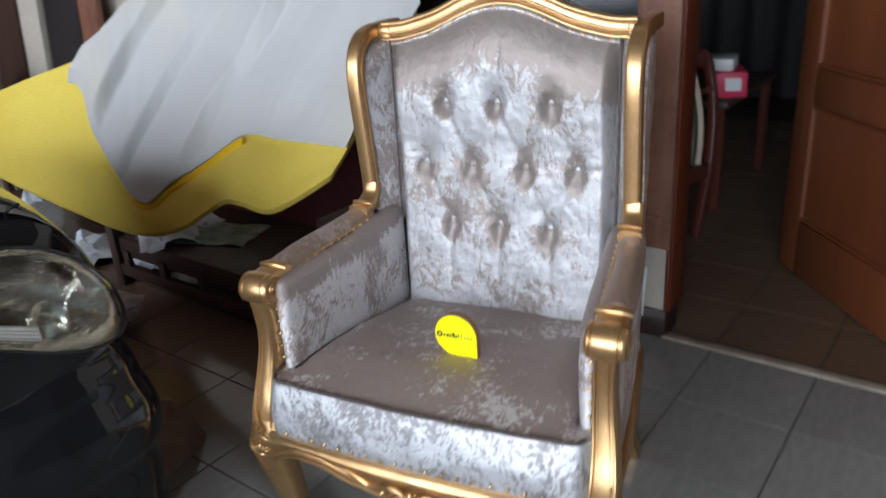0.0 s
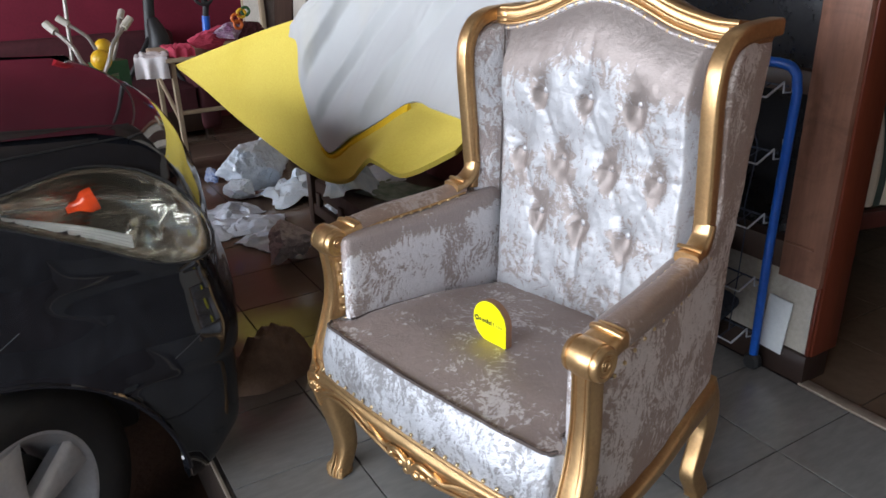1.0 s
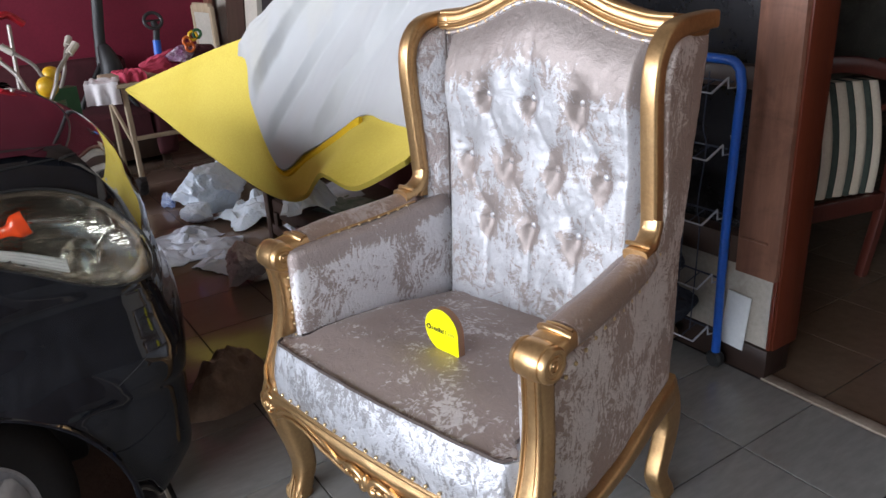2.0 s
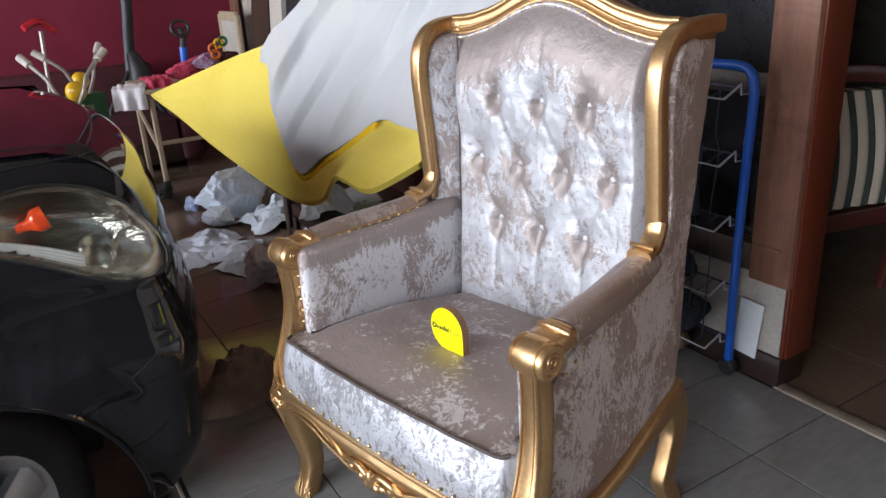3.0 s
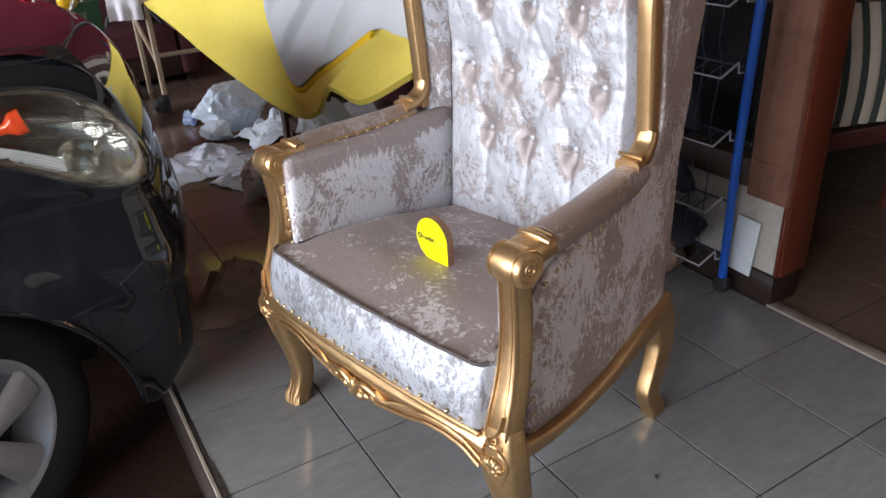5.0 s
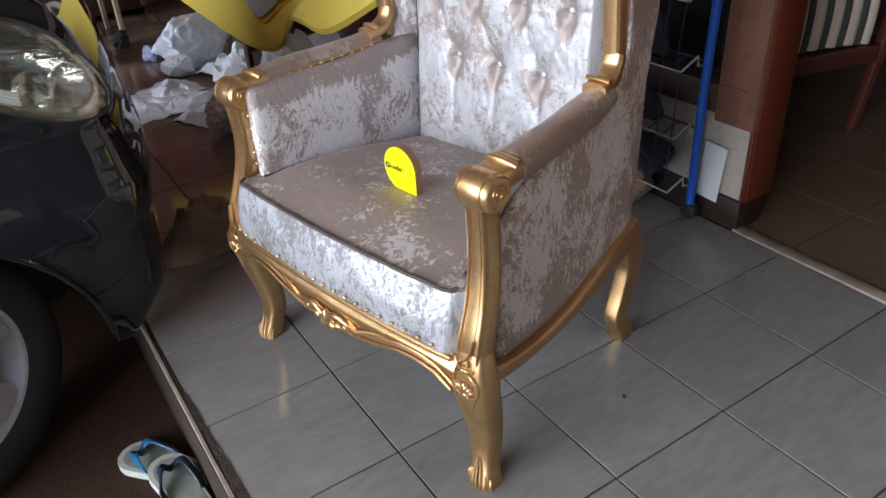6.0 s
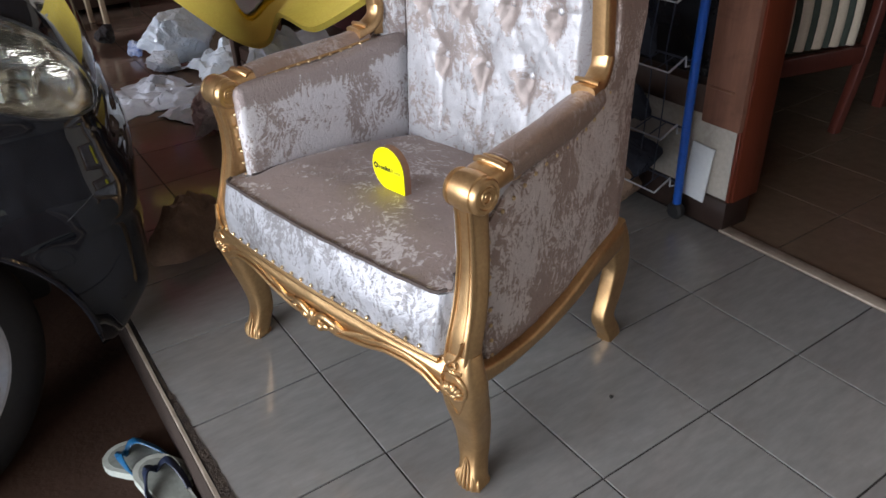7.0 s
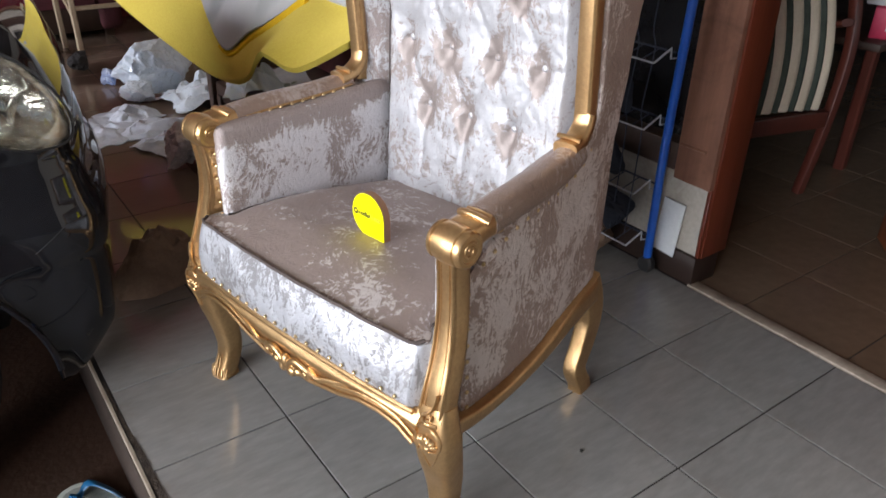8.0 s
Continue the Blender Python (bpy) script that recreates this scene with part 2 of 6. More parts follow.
def creased(name, a, b, along):
    """White padding whose thin creases, all at one slant, let the yellow beneath show."""
    m, n, l, p = tree(name)

    def lines(scale, stretch, lo, hi):
        tc, turn, mp, no = n.new("ShaderNodeTexCoord"), n.new("ShaderNodeVectorRotate"), n.new("ShaderNodeMapping"), n.new("ShaderNodeTexNoise")
        turn.rotation_type = "Z_AXIS"
        turn.inputs["Angle"].default_value = -radians(along)
        mp.inputs["Scale"].default_value = stretch
        no.inputs["Scale"].default_value, no.inputs["Detail"].default_value = scale, 4.0
        l.new(tc.outputs["Object"], turn.inputs["Vector"])
        l.new(turn.outputs[0], mp.inputs["Vector"])
        l.new(mp.outputs[0], no.inputs["Vector"])
        return ramp(n, l, no.outputs["Fac"], lo, hi, (0, 0, 0), (1, 1, 1))

    col = mixed(n, l, lines(2.4, (0.5, 1.4, 0.5), 0.45, 0.75), a, b)
    col = mixed(n, l, lines(1.6, (0.4, 1.5, 0.4), 0.56, 0.80), col, (0.56, 0.525, 0.39))
    l.new(col, p.inputs["Base Color"])
    p.inputs["Roughness"].default_value = 0.75
    bumped(n, l, p, noise_node(n, l, 90, 3, 0.6), 0.06, 0.002)
    return m


WHITE_CLOTH = paint("white_lace", (0.80, 0.77, 0.77), (0.66, 0.62, 0.62), rough=0.9, scale=16)
SHEET = creased("white_sheet", (0.45, 0.457, 0.457), (0.44, 0.428, 0.37), 46.4)
PLASTIC_BAG = paint("white_plastic_bag", (0.80, 0.88, 0.96), (0.70, 0.79, 0.90), rough=0.30, scale=11, fine=34, bump=0.55, dist=0.012, coat=0.4)
PAPER = paint("crumpled_paper", (0.62, 0.66, 0.74), (0.50, 0.54, 0.62), rough=0.7, scale=9, fine=30, bump=0.5, dist=0.008)
BROWN_CLOTH = paint("brown_cloth", (0.25, 0.160, 0.108), (0.15, 0.09, 0.058), rough=0.9, scale=7, fine=120, bump=0.5, dist=0.004)
SIGN_FACE = paint("yellow_acrylic", (0.90, 0.84, 0.0), (0.86, 0.79, 0.0), rough=0.3, scale=3, bump=0)
SIGN_EDGE = paint("brown_board_edge", (0.30, 0.16, 0.09), (0.24, 0.12, 0.07), rough=0.6)
INK = paint("black_ink", (0.015, 0.015, 0.012), (0.02, 0.02, 0.015), rough=0.5, bump=0)
INK_FAINT = paint("faint_ink", (0.45, 0.42, 0.02), (0.4, 0.38, 0.02), rough=0.5, bump=0)
STRIPE_CREAM = paint("cream_stripe_fabric", (0.60, 0.52, 0.40), (0.52, 0.44, 0.33), rough=0.85, fine=200, bump=0.3)
STRIPE_GREEN = paint("dark_green_stripe_fabric", (0.045, 0.06, 0.045), (0.03, 0.04, 0.032), rough=0.85, scale=30, fine=200, bump=0.3)
SLIPPER = paint("pale_foam_rubber", (0.52, 0.55, 0.49), (0.44, 0.47, 0.41), rough=0.7, scale=14, dirt=0.25)
FOOTBED = paint("greyed_foam_rubber", (0.30, 0.32, 0.28), (0.22, 0.235, 0.205), rough=0.75, scale=18, dirt=0.4)
STRAP_BLUE = paint("blue_rubber_strap", (0.012, 0.125, 0.27), (0.01, 0.09, 0.21), rough=0.4)
STRAP_NAVY = paint("navy_rubber_strap", (0.02, 0.03, 0.06), (0.015, 0.022, 0.045), rough=0.4)
RED_PLASTIC = paint("red_plastic", (0.50, 0.02, 0.03), (0.42, 0.015, 0.025), rough=0.35, bump=0.03)
PINK_CLOTH = paint("pink_red_cloth", (0.62, 0.07, 0.13), (0.5, 0.045, 0.09), rough=0.8, scale=14)
YELLOW_PLASTIC = paint("yellow_plastic", (0.75, 0.45, 0.02), (0.68, 0.38, 0.015), rough=0.35, bump=0.03)
ORANGE_PLASTIC = paint("orange_plastic", (0.62, 0.14, 0.02), (0.5, 0.1, 0.015), rough=0.4)
GREEN_PLASTIC = paint("green_plastic", (0.03, 0.11, 0.04), (0.02, 0.08, 0.03), rough=0.4)
STEEL = paint("dull_steel_tube", (0.42, 0.39, 0.35), (0.33, 0.3, 0.27), rough=0.4, metal=0.6, dirt=0.3)
WHITE_PLASTIC = paint("off_white_plastic", (0.52, 0.48, 0.41), (0.44, 0.41, 0.35), rough=0.45, bump=0.04)
CURTAIN = paint("grey_curtain", (0.07, 0.07, 0.073), (0.045, 0.045, 0.048), rough=0.9, scale=4, stretch=(2, 2, 0.3))
MAROON = paint("maroon_upholstery", (0.075, 0.010, 0.016), (0.045, 0.007, 0.010), rough=0.8)
NEWSPRINT = paint("printed_paper", (0.38, 0.40, 0.38), (0.12, 0.20, 0.14), rough=0.8, scale=14)

PAPER_DULL = paint("dull_packing_paper", (0.60, 0.53, 0.53), (0.46, 0.40, 0.40), rough=0.9, scale=9)
BLUE_FILM = paint("blue_white_film", (0.55, 0.6, 0.7), (0.03, 0.12, 0.45), rough=0.35, scale=18)
PURPLE = paint("purple_white_cloth", (0.25, 0.06, 0.2), (0.5, 0.45, 0.5), rough=0.85, scale=16)
NAVY_CLOTH = paint("navy_cloth", (0.014, 0.018, 0.03), (0.02, 0.022, 0.03), rough=0.9, scale=9)
WOOD_RED_DARK = paint("dark_red_varnished_wood", (0.10, 0.025, 0.016), (0.07, 0.018, 0.012), rough=0.35, scale=6, stretch=(2, 2, 0.4))
BOX_PINK = paint("pink_carton", (0.60, 0.03, 0.10), (0.52, 0.022, 0.075), rough=0.5, scale=7)


# ---- mesh helpers ----
def part(name, bm, material, parent=None, label="", smooth=35.0):
    bmesh.ops.recalc_face_normals(bm, faces=bm.faces)
    me = bpy.data.meshes.new(name)
    bm.to_mesh(me)
    bm.free()
    for m in material if isinstance(material, (list, tuple)) else (material,):
        me.materials.append(m)
    if smooth:
        me.polygons.foreach_set("use_smooth", [True] * len(me.polygons))
        me.set_sharp_from_angle(angle=radians(smooth))
    ob = new(name, me)
    if parent:
        ob.parent = parent
    if label:
        ob["label"] = label
    return ob


def thing(name, m, label, category, group="", kind=""):
    ob = new(name)
    ob.empty_display_size = 0.1
    ob.matrix_world = m
    return tagged(ob, label, category, group, kind)


def box(bm, lo, hi, bevel=0.0, segments=2):
    made = bmesh.ops.create_cube(bm, size=1)["verts"]
    for vert in made:
        vert.co = Vector([lo[i] + (vert.co[i] + 0.5) * (hi[i] - lo[i]) for i in range(3)])
    if bevel:
        edges = list({e for vert in made for e in vert.link_edges})
        bmesh.ops.bevel(bm, geom=edges, offset=bevel, segments=segments, profile=0.5, affect="EDGES")
    return bm


def boxed(lo, hi, bevel=0.0, segments=2):
    return box(bmesh.new(), lo, hi, bevel, segments)


def curve_points(ctrl, steps=8, closed=False):
    """A smooth line through the control points (Catmull-Rom)."""
    p = [Vector(c) for c in ctrl]
    out, n = [], len(p)
    for i in range(n if closed else n - 1):
        a, b, c, d = (p[(i + k) % n] if closed else p[min(max(i + k, 0), n - 1)] for k in (-1, 0, 1, 2))
        for s in range(steps):
            t = s / steps
            out.append(0.5 * (2 * b + (c - a) * t + (2 * a - 5 * b + 4 * c - d) * t * t + (3 * b - a - 3 * c + d) * t ** 3))
    if not closed:
        out.append(p[-1])
    return out


def sweep(bm, pts, size, side=(1, 0, 0), sides=12, power=2.0, closed=False):
    """A tube along pts. size(u) or a pair gives the half width along side and the half depth across; power over 2 squares it."""
    pts = [Vector(p) for p in pts]
    rings, count = [], len(pts)
    for i, p in enumerate(pts):
        a = pts[(i - 1) % count] if closed else pts[max(i - 1, 0)]
        b = pts[(i + 1) % count] if closed else pts[min(i + 1, count - 1)]
        ahead = (b - a).normalized()
        sx = Vector(side) - ahead * ahead.dot(Vector(side))
        sx = sx.normalized() if sx.length > 1e-4 else ahead.orthogonal().normalized()
        sy = ahead.cross(sx)
        w, h = size(i / max(1, count - 1)) if callable(size) else size
        ring = []
        for k in range(sides):
            ang = 2 * math.pi * (k + 0.5) / sides
            c, s = math.cos(ang), math.sin(ang)
            x = math.copysign(abs(c) ** (2 / power), c) * w
            y = math.copysign(abs(s) ** (2 / power), s) * h
            ring.append(bm.verts.new(p + sx * x + sy * y))
        rings.append(ring)
    for i in range(count if closed else count - 1):
        r, q = rings[i], rings[(i + 1) % count]
        for k in range(sides):
            bm.faces.new((r[k], r[(k + 1) % sides], q[(k + 1) % sides], q[k]))
    if not closed:
        bm.faces.new(rings[0][::-1])
        bm.faces.new(rings[-1])
    return bm


def swept(pts, size, side=(1, 0, 0), sides=12, power=2.0, closed=False):
    return sweep(bmesh.new(), pts, size, side, sides, power, closed)


def sheet(bm, fn, nu, nv, wrap=False, mat=0):
    """A grid of faces over fn(u, v), u and v from 0 to 1."""
    rows = [[bm.verts.new(fn(i / nu, j / nv)) for j in range(nv + 1)] for i in range(nu if wrap else nu + 1)]
    for i in range(nu):
        for j in range(nv):
            a, b = rows[i], rows[(i + 1) % len(rows)]
            bm.faces.new((a[j], b[j], b[j + 1], a[j + 1])).material_index = mat
    return rows


def slab(fn, back, nu, nv):
    """A closed body between the grids fn and back."""
    bm = bmesh.new()
    f, b = sheet(bm, fn, nu, nv), sheet(bm, back, nu, nv)
    for j in range(nv):
        bm.faces.new((f[0][j], b[0][j], b[0][j + 1], f[0][j + 1]))
        bm.faces.new((f[nu][j], f[nu][j + 1], b[nu][j + 1], b[nu][j]))
    for i in range(nu):
        bm.faces.new((f[i][0], f[i + 1][0], b[i + 1][0], b[i][0]))
        bm.faces.new((f[i][nv], b[i][nv], b[i + 1][nv], f[i + 1][nv]))
    return bm


def lathe(profile, axis="z", sides=24):
    """A turned body from (radius, height) pairs, closed at its ends when the radius is nought."""
    bm, rings = bmesh.new(), []
    for r, h in profile:
        ring = []
        for k in range(sides):
            a = 2 * math.pi * k / sides
            v = (r * math.cos(a), r * math.sin(a), h)
            ring.append(bm.verts.new(v if axis == "z" else (v[0], v[2], v[1]) if axis == "y" else (v[2], v[0], v[1])))
        rings.append(ring)
    for q, r in zip(rings, rings[1:]):
        for k in range(sides):
            bm.faces.new((q[k], q[(k + 1) % sides], r[(k + 1) % sides], r[k]))
    bmesh.ops.remove_doubles(bm, verts=bm.verts, dist=1e-5)
    return bm


def ball(bm, centre, radii, seg=10, rings=7):
    made = bmesh.ops.create_uvsphere(bm, u_segments=seg, v_segments=rings, radius=1)["verts"]
    for vert in made:
        vert.co = Vector(centre) + Vector([vert.co[i] * radii[i] for i in range(3)])
    return bm


def smoothstep(a, b, x):
    t = min(1, max(0, (x - a) / (b - a)))
    return t * t * (3 - 2 * t)


def lerp_table(table, x):
    """A value read off (x, value) pairs, eased between them."""
    if x <= table[0][0]:
        return table[0][1]
    for (a, p), (b, q) in zip(table, table[1:]):
        if x <= b:
            return p + (q - p) * (x - a) / (b - a)
    return table[-1][1]


# ---- the setting ----
GROUND, EDGE_X, DOOR_X, WALL_Y, ROOF = -0.20, -0.305, 1.215, 4.35, 2.75


def smooth_table(table, x):
    """As lerp_table, but rounded through the pairs."""
    n = len(table)
    for i in range(n - 1):
        (a, p), (b, q) = table[i], table[i + 1]
        if x <= b or i == n - 2:
            t = min(1, max(0, (x - a) / (b - a)))
            m0 = (q - table[max(0, i - 1)][1]) / (b - table[max(0, i - 1)][0]) * (b - a)
            m1 = (table[min(n - 1, i + 2)][1] - p) / (table[min(n - 1, i + 2)][0] - a) * (b - a)
            return p * (2 * t ** 3 - 3 * t * t + 1) + m0 * (t ** 3 - 2 * t * t + t) + q * (3 * t * t - 2 * t ** 3) + m1 * (t ** 3 - t * t)


def structure(name, bm, material, label, category="", parent=None, smooth=35.0):
    return tagged(part(name, bm, material, parent, "", smooth), label, category or name.split("_")[0], kind="structure")


def ground_sheet():
    bm = bmesh.new()
    sheet(bm, lambda u, v: Vector((-60 + 120 * u, -60 + 120 * v, GROUND)), 24, 24)
    return structure("ground", bm, EARTH, "brown dirty concrete ground of the carport", "ground")


ground_sheet()
floor = structure("floor", boxed((EDGE_X - 0.010, -3.3, GROUND - 0.1), (DOOR_X, WALL_Y, -0.004)), GROUT, "raised floor of grey glazed tiles with dark joints", "floor", smooth=0)
floor_inside = structure("floor_inside", boxed((DOOR_X + 0.03, -3.3, GROUND - 0.1), (5.4, WALL_Y, -0.004)), GROUT, "indoor floor of beige glazed tiles", "floor", smooth=0)
structure("floor_riser", boxed((EDGE_X - 0.0145, -3.3, GROUND - 0.1), (EDGE_X - 0.0105, WALL_Y, -0.009)), RISER, "dark brown riser under the floor's edge", "riser", smooth=0)
structure("threshold", boxed((DOOR_X - 0.012, -0.95, -0.02), (DOOR_X + 0.028, -0.14, 0.004), 0.002), EDGE, "pale stone threshold strip at the doorway", "threshold")


def ragged_edge():
    """The floor's broken front edge: a pale strip, and mortar crumbled beside the tiles."""
    strip = slab(lambda u, v: Vector((EDGE_X - 0.005 - 0.0065 * v + 0.002 * noise.noise((u * 60, v, 0)), -3.3 + 7.6 * u, 0.001)), lambda u, v: Vector((EDGE_X - 0.005 - 0.0075 * v, -3.3 + 7.6 * u, -0.008)), 200, 1)
    structure("floor_edge", strip, EDGE, "chipped pale edge strip of the raised floor", "trim")
    bm = bmesh.new()

    def top(u, v):
        y = -3.3 + 3.65 * u
        wide = 0.004 + 0.020 * (noise.noise((y * 6, 0, 3)) * 0.5 + 0.5) * smoothstep(0.35, -0.1, y) + 0.012 * smoothstep(0.1, -0.4, y)
        return Vector((EDGE_X - 0.002 + wide * v, y, 0.0025 + 0.0022 * noise.noise((y * 55, v * 4, 1)) - 0.0015 * v))

    sheet(bm, top, 420, 4)
    structure("mortar", bm, MORTAR, "crumbling grey-brown mortar along the floor's edge", "mortar")


ragged_edge()
structure("wall_north", boxed((-4.9, WALL_Y, GROUND), (DOOR_X + 0.18, WALL_Y + 0.15, ROOF)), RED_WALL, "crimson painted wall with scuffs", "wall", smooth=0)
# unseen wall, added to close the south and kept dark for the reflections
structure("wall_south", boxed((-0.9, -3.45, GROUND), (DOOR_X + 0.18, -3.3, ROOF)), DULL_WALL, "unseen dull grey-brown wall that closes the south side", "wall", smooth=0)
structure("ceiling", boxed((-4.9, -3.45, ROOF), (5.6, WALL_Y + 0.15, ROOF + 0.12)), CEILING, "plain boarded ceiling", "ceiling", smooth=0)


def house_wall():
    """The house's wall towards the carport: low white masonry, with a wooden door frame and dark windows above."""
    w = 0.095
    x0, x1 = DOOR_X + 0.004, DOOR_X + w
    bm = bmesh.new()
    box(bm, (x0, -0.135, 0.0), (x1, WALL_Y, 0.33))
    box(bm, (x0, 1.05, 0.33), (x1, WALL_Y, ROOF))
    box(bm, (x0, -0.135, 2.1), (x1, 1.05, ROOF))
    box(bm, (x0, -3.3, -0.01), (x1, -1.02, ROOF))
    box(bm, (x0, -1.02, 2.12), (x1, -0.135, ROOF))
    structure("wall_east", bm, WHITE_WALL, "house wall of grimy white plaster", "wall", smooth=0)
    bm = boxed((x0 - 0.012, -0.148, -0.003), (x1 + 0.004, 0.9, 0.088), 0.002)
    structure("baseboard", bm, SKIRT, "dark brown tile skirting at the wall's foot", "baseboard")
    # the door frame: a broad worn post with a red varnished reveal
    post = thing("door_frame", pose(0, 0, 0), "worn brown wooden door frame with chipped varnish", "door frame", kind="structure")
    bm = bmesh.new()
    box(bm, (x0 - 0.016, -0.150, 0.30), (x1 - 0.012, -0.025, 2.1), 0.004)
    part("post", bm, WOOD_JAMB, post)
    part("reveal", boxed((x0 + 0.0, -0.158, 0.09), (x1 + 0.02, -0.1505, 2.1), 0.002), WOOD_RED, post, "red-brown varnished reveal board")
    part("chipped_board", boxed((x0 - 0.005, -0.150, 0.088), (x0 + 0.03, -0.139, 0.30), 0.002), WOOD_RED, post)
    part("post", boxed((x0 - 0.016, -1.06, 0.0), (x1 + 0.02, -0.94, 2.1), 0.004), WOOD_JAMB, post)
    part("lintel", boxed((x0 - 0.016, -1.06, 2.1), (x1 + 0.02, -0.025, 2.2), 0.004), WOOD_JAMB, post)
    # the window beside the door
    win = thing("window_1", pose(0, 0, 0), "dark window in a brown wooden frame", "window", kind="structure")
    for name, lo, hi in (("bottom_rail", (x0 - 0.012, -0.025, 0.32), (x1 - 0.012, 1.05, 0.40)), ("middle_rail", (x0 + 0.01, -0.025, 0.80), (x1 - 0.022, 1.05, 0.86)),
                         ("top_rail", (x0 - 0.012, -0.025, 2.03), (x1 - 0.012, 1.05, 2.1)), ("mullion", (x0 + 0.006, 0.5, 0.40), (x1 - 0.022, 0.56, 2.03)), ("stile", (x0 - 0.012, 0.97, 0.40), (x1 - 0.012, 1.05, 2.03))):
        part(name, boxed(lo, hi, 0.003), WOOD_DARK, win)
    for a, b in ((-0.025, 0.5), (0.56, 0.97)):
        for c, d in ((0.40, 0.80), (0.86, 2.03)):
            part("pane", boxed((x0 + 0.045, a, c), (x0 + 0.053, b, d)), DARK_PANE, win)
    # moulding lines low on the post
    part("moulding", swept([(x0 - 0.018, -0.118, 0.405), (x0 - 0.018, -0.035, 0.405)], (0.004, 0.005), (0, 0, 1), 8), WOOD_JAMB, win)


house_wall()


def inner_room():
    structure("wall_inside_east", boxed((5.4, -3.3, 0), (5.55, WALL_Y, ROOF)), WHITE_WALL, "dim plastered wall of the inner room", "wall", smooth=0)
    bm = bmesh.new()
    for lo, hi in (((DOOR_X + 0.17, 0.0), (2.3, ROOF)), ((3.9, 0.0), (5.55, ROOF)), ((2.3, 0.0), (3.9, 0.9)), ((2.3, 2.1), (3.9, ROOF))):
        box(bm, (lo[0], -3.45, lo[1]), (hi[0], -3.3, hi[1]))
    structure("wall_inside_south", bm, WHITE_WALL, "dim plastered wall of the inner room with an added opening", "wall", smooth=0)
    structure("wall_inside_north", boxed((DOOR_X + 0.17, WALL_Y, 0), (5.55, WALL_Y + 0.15, ROOF)), WHITE_WALL, "dim plastered wall of the inner room", "wall", smooth=0)


inner_room()


# ---- the armchair ----
CHAIR = pose(0.0242, -0.1155, 0, 0, 0, -78.17)
FRONT_Y = [(0.23, 0.062), (0.49, 0.047), (0.525, 0.070), (0.553, 0.105), (0.580, 0.19), (0.594, 0.33), (0.615, 0.395), (0.655, 0.428), (0.70, 0.438), (0.80, 0.431), (0.90, 0.422), (0.96, 0.423), (1.0, 0.440), (1.022, 0.48), (1.036, 0.54)]
REAR_Y = [(0.23, 0.525), (0.29, 0.532), (0.446, 0.545), (0.663, 0.550), (0.853, 0.573), (0.969, 0.598), (1.05, 0.612)]
BACK_Y = [(0.34, 0.440), (0.50, 0.450), (0.62, 0.458), (0.75, 0.464), (0.89, 0.470), (1.09, 0.474)]
SIDE_X = [(0.03, 0.349), (0.30, 0.330), (0.55, 0.306), (0.66, 0.302)]
INNER_X = [(0.0, 0.301), (0.10, 0.289), (0.45, 0.252)]
PANEL_LOW = [(0.05, 0.236), (0.19, 0.240), (0.31, 0.252), (0.44, 0.292), (0.55, 0.306)]
RAIL_LOW = [(0.0, 0.246), (0.03, 0.240), (0.07, 0.238), (0.10, 0.244), (0.15, 0.253), (0.20, 0.268), (0.25, 0.271), (0.29, 0.264), (0.335, 0.236)]
TUFTS = [(x, 0.617) for x in (-0.117, 0, 0.117)] + [(x, 0.752) for x in (-0.177, -0.062, 0.062, 0.177)] + [(x, 0.893) for x in (-0.120, 0, 0.120)]
BACK_HALF = 0.258


def on_chair(x, y, z):
    return CHAIR @ Vector((x, y, z))


def bow(x):
    """How far the seat's front bends forward towards its middle."""
    return 0.014 * (1 - min(1, abs(x) / 0.33) ** 2)


def arc_low(x):
    """The lower edge of the crest rail, over the back's width."""
    return 1.015 + 0.071 * (0.5 + 0.5 * math.cos(math.pi * min(1, abs(x) / 0.245))) + 0.004 * math.exp(-(((abs(x) - 0.20) / 0.04) ** 2))


def seam(x, z, a, b, wide):
    """Nearness to the straight fold between two buttons."""
    (ax, az), (bx, bz) = a, b
    dx, dz = bx - ax, bz - az
    run = dx * dx + dz * dz
    t = min(1, max(0, ((x - ax) * dx + (z - az) * dz) / run))
    off = math.hypot(x - ax - t * dx, z - az - t * dz)
    return math.exp(-((off / wide) ** 2)) * math.sin(math.pi * min(1, max(0, t))) ** 0.4


FOLDS = [(a, b) for a in TUFTS for b in TUFTS if 0.1 < b[1] - a[1] < 0.16 and abs(a[0] - b[0]) < 0.09]
FOLDS += [((x, 0.617), (x * 1.04, 0.46)) for x in (-0.117, 0, 0.117)] + [((s * 0.177, 0.752), (s * 0.256, 0.757)) for s in (-1, 1)] + [((0, 0.893), (0.012, 1.04))]


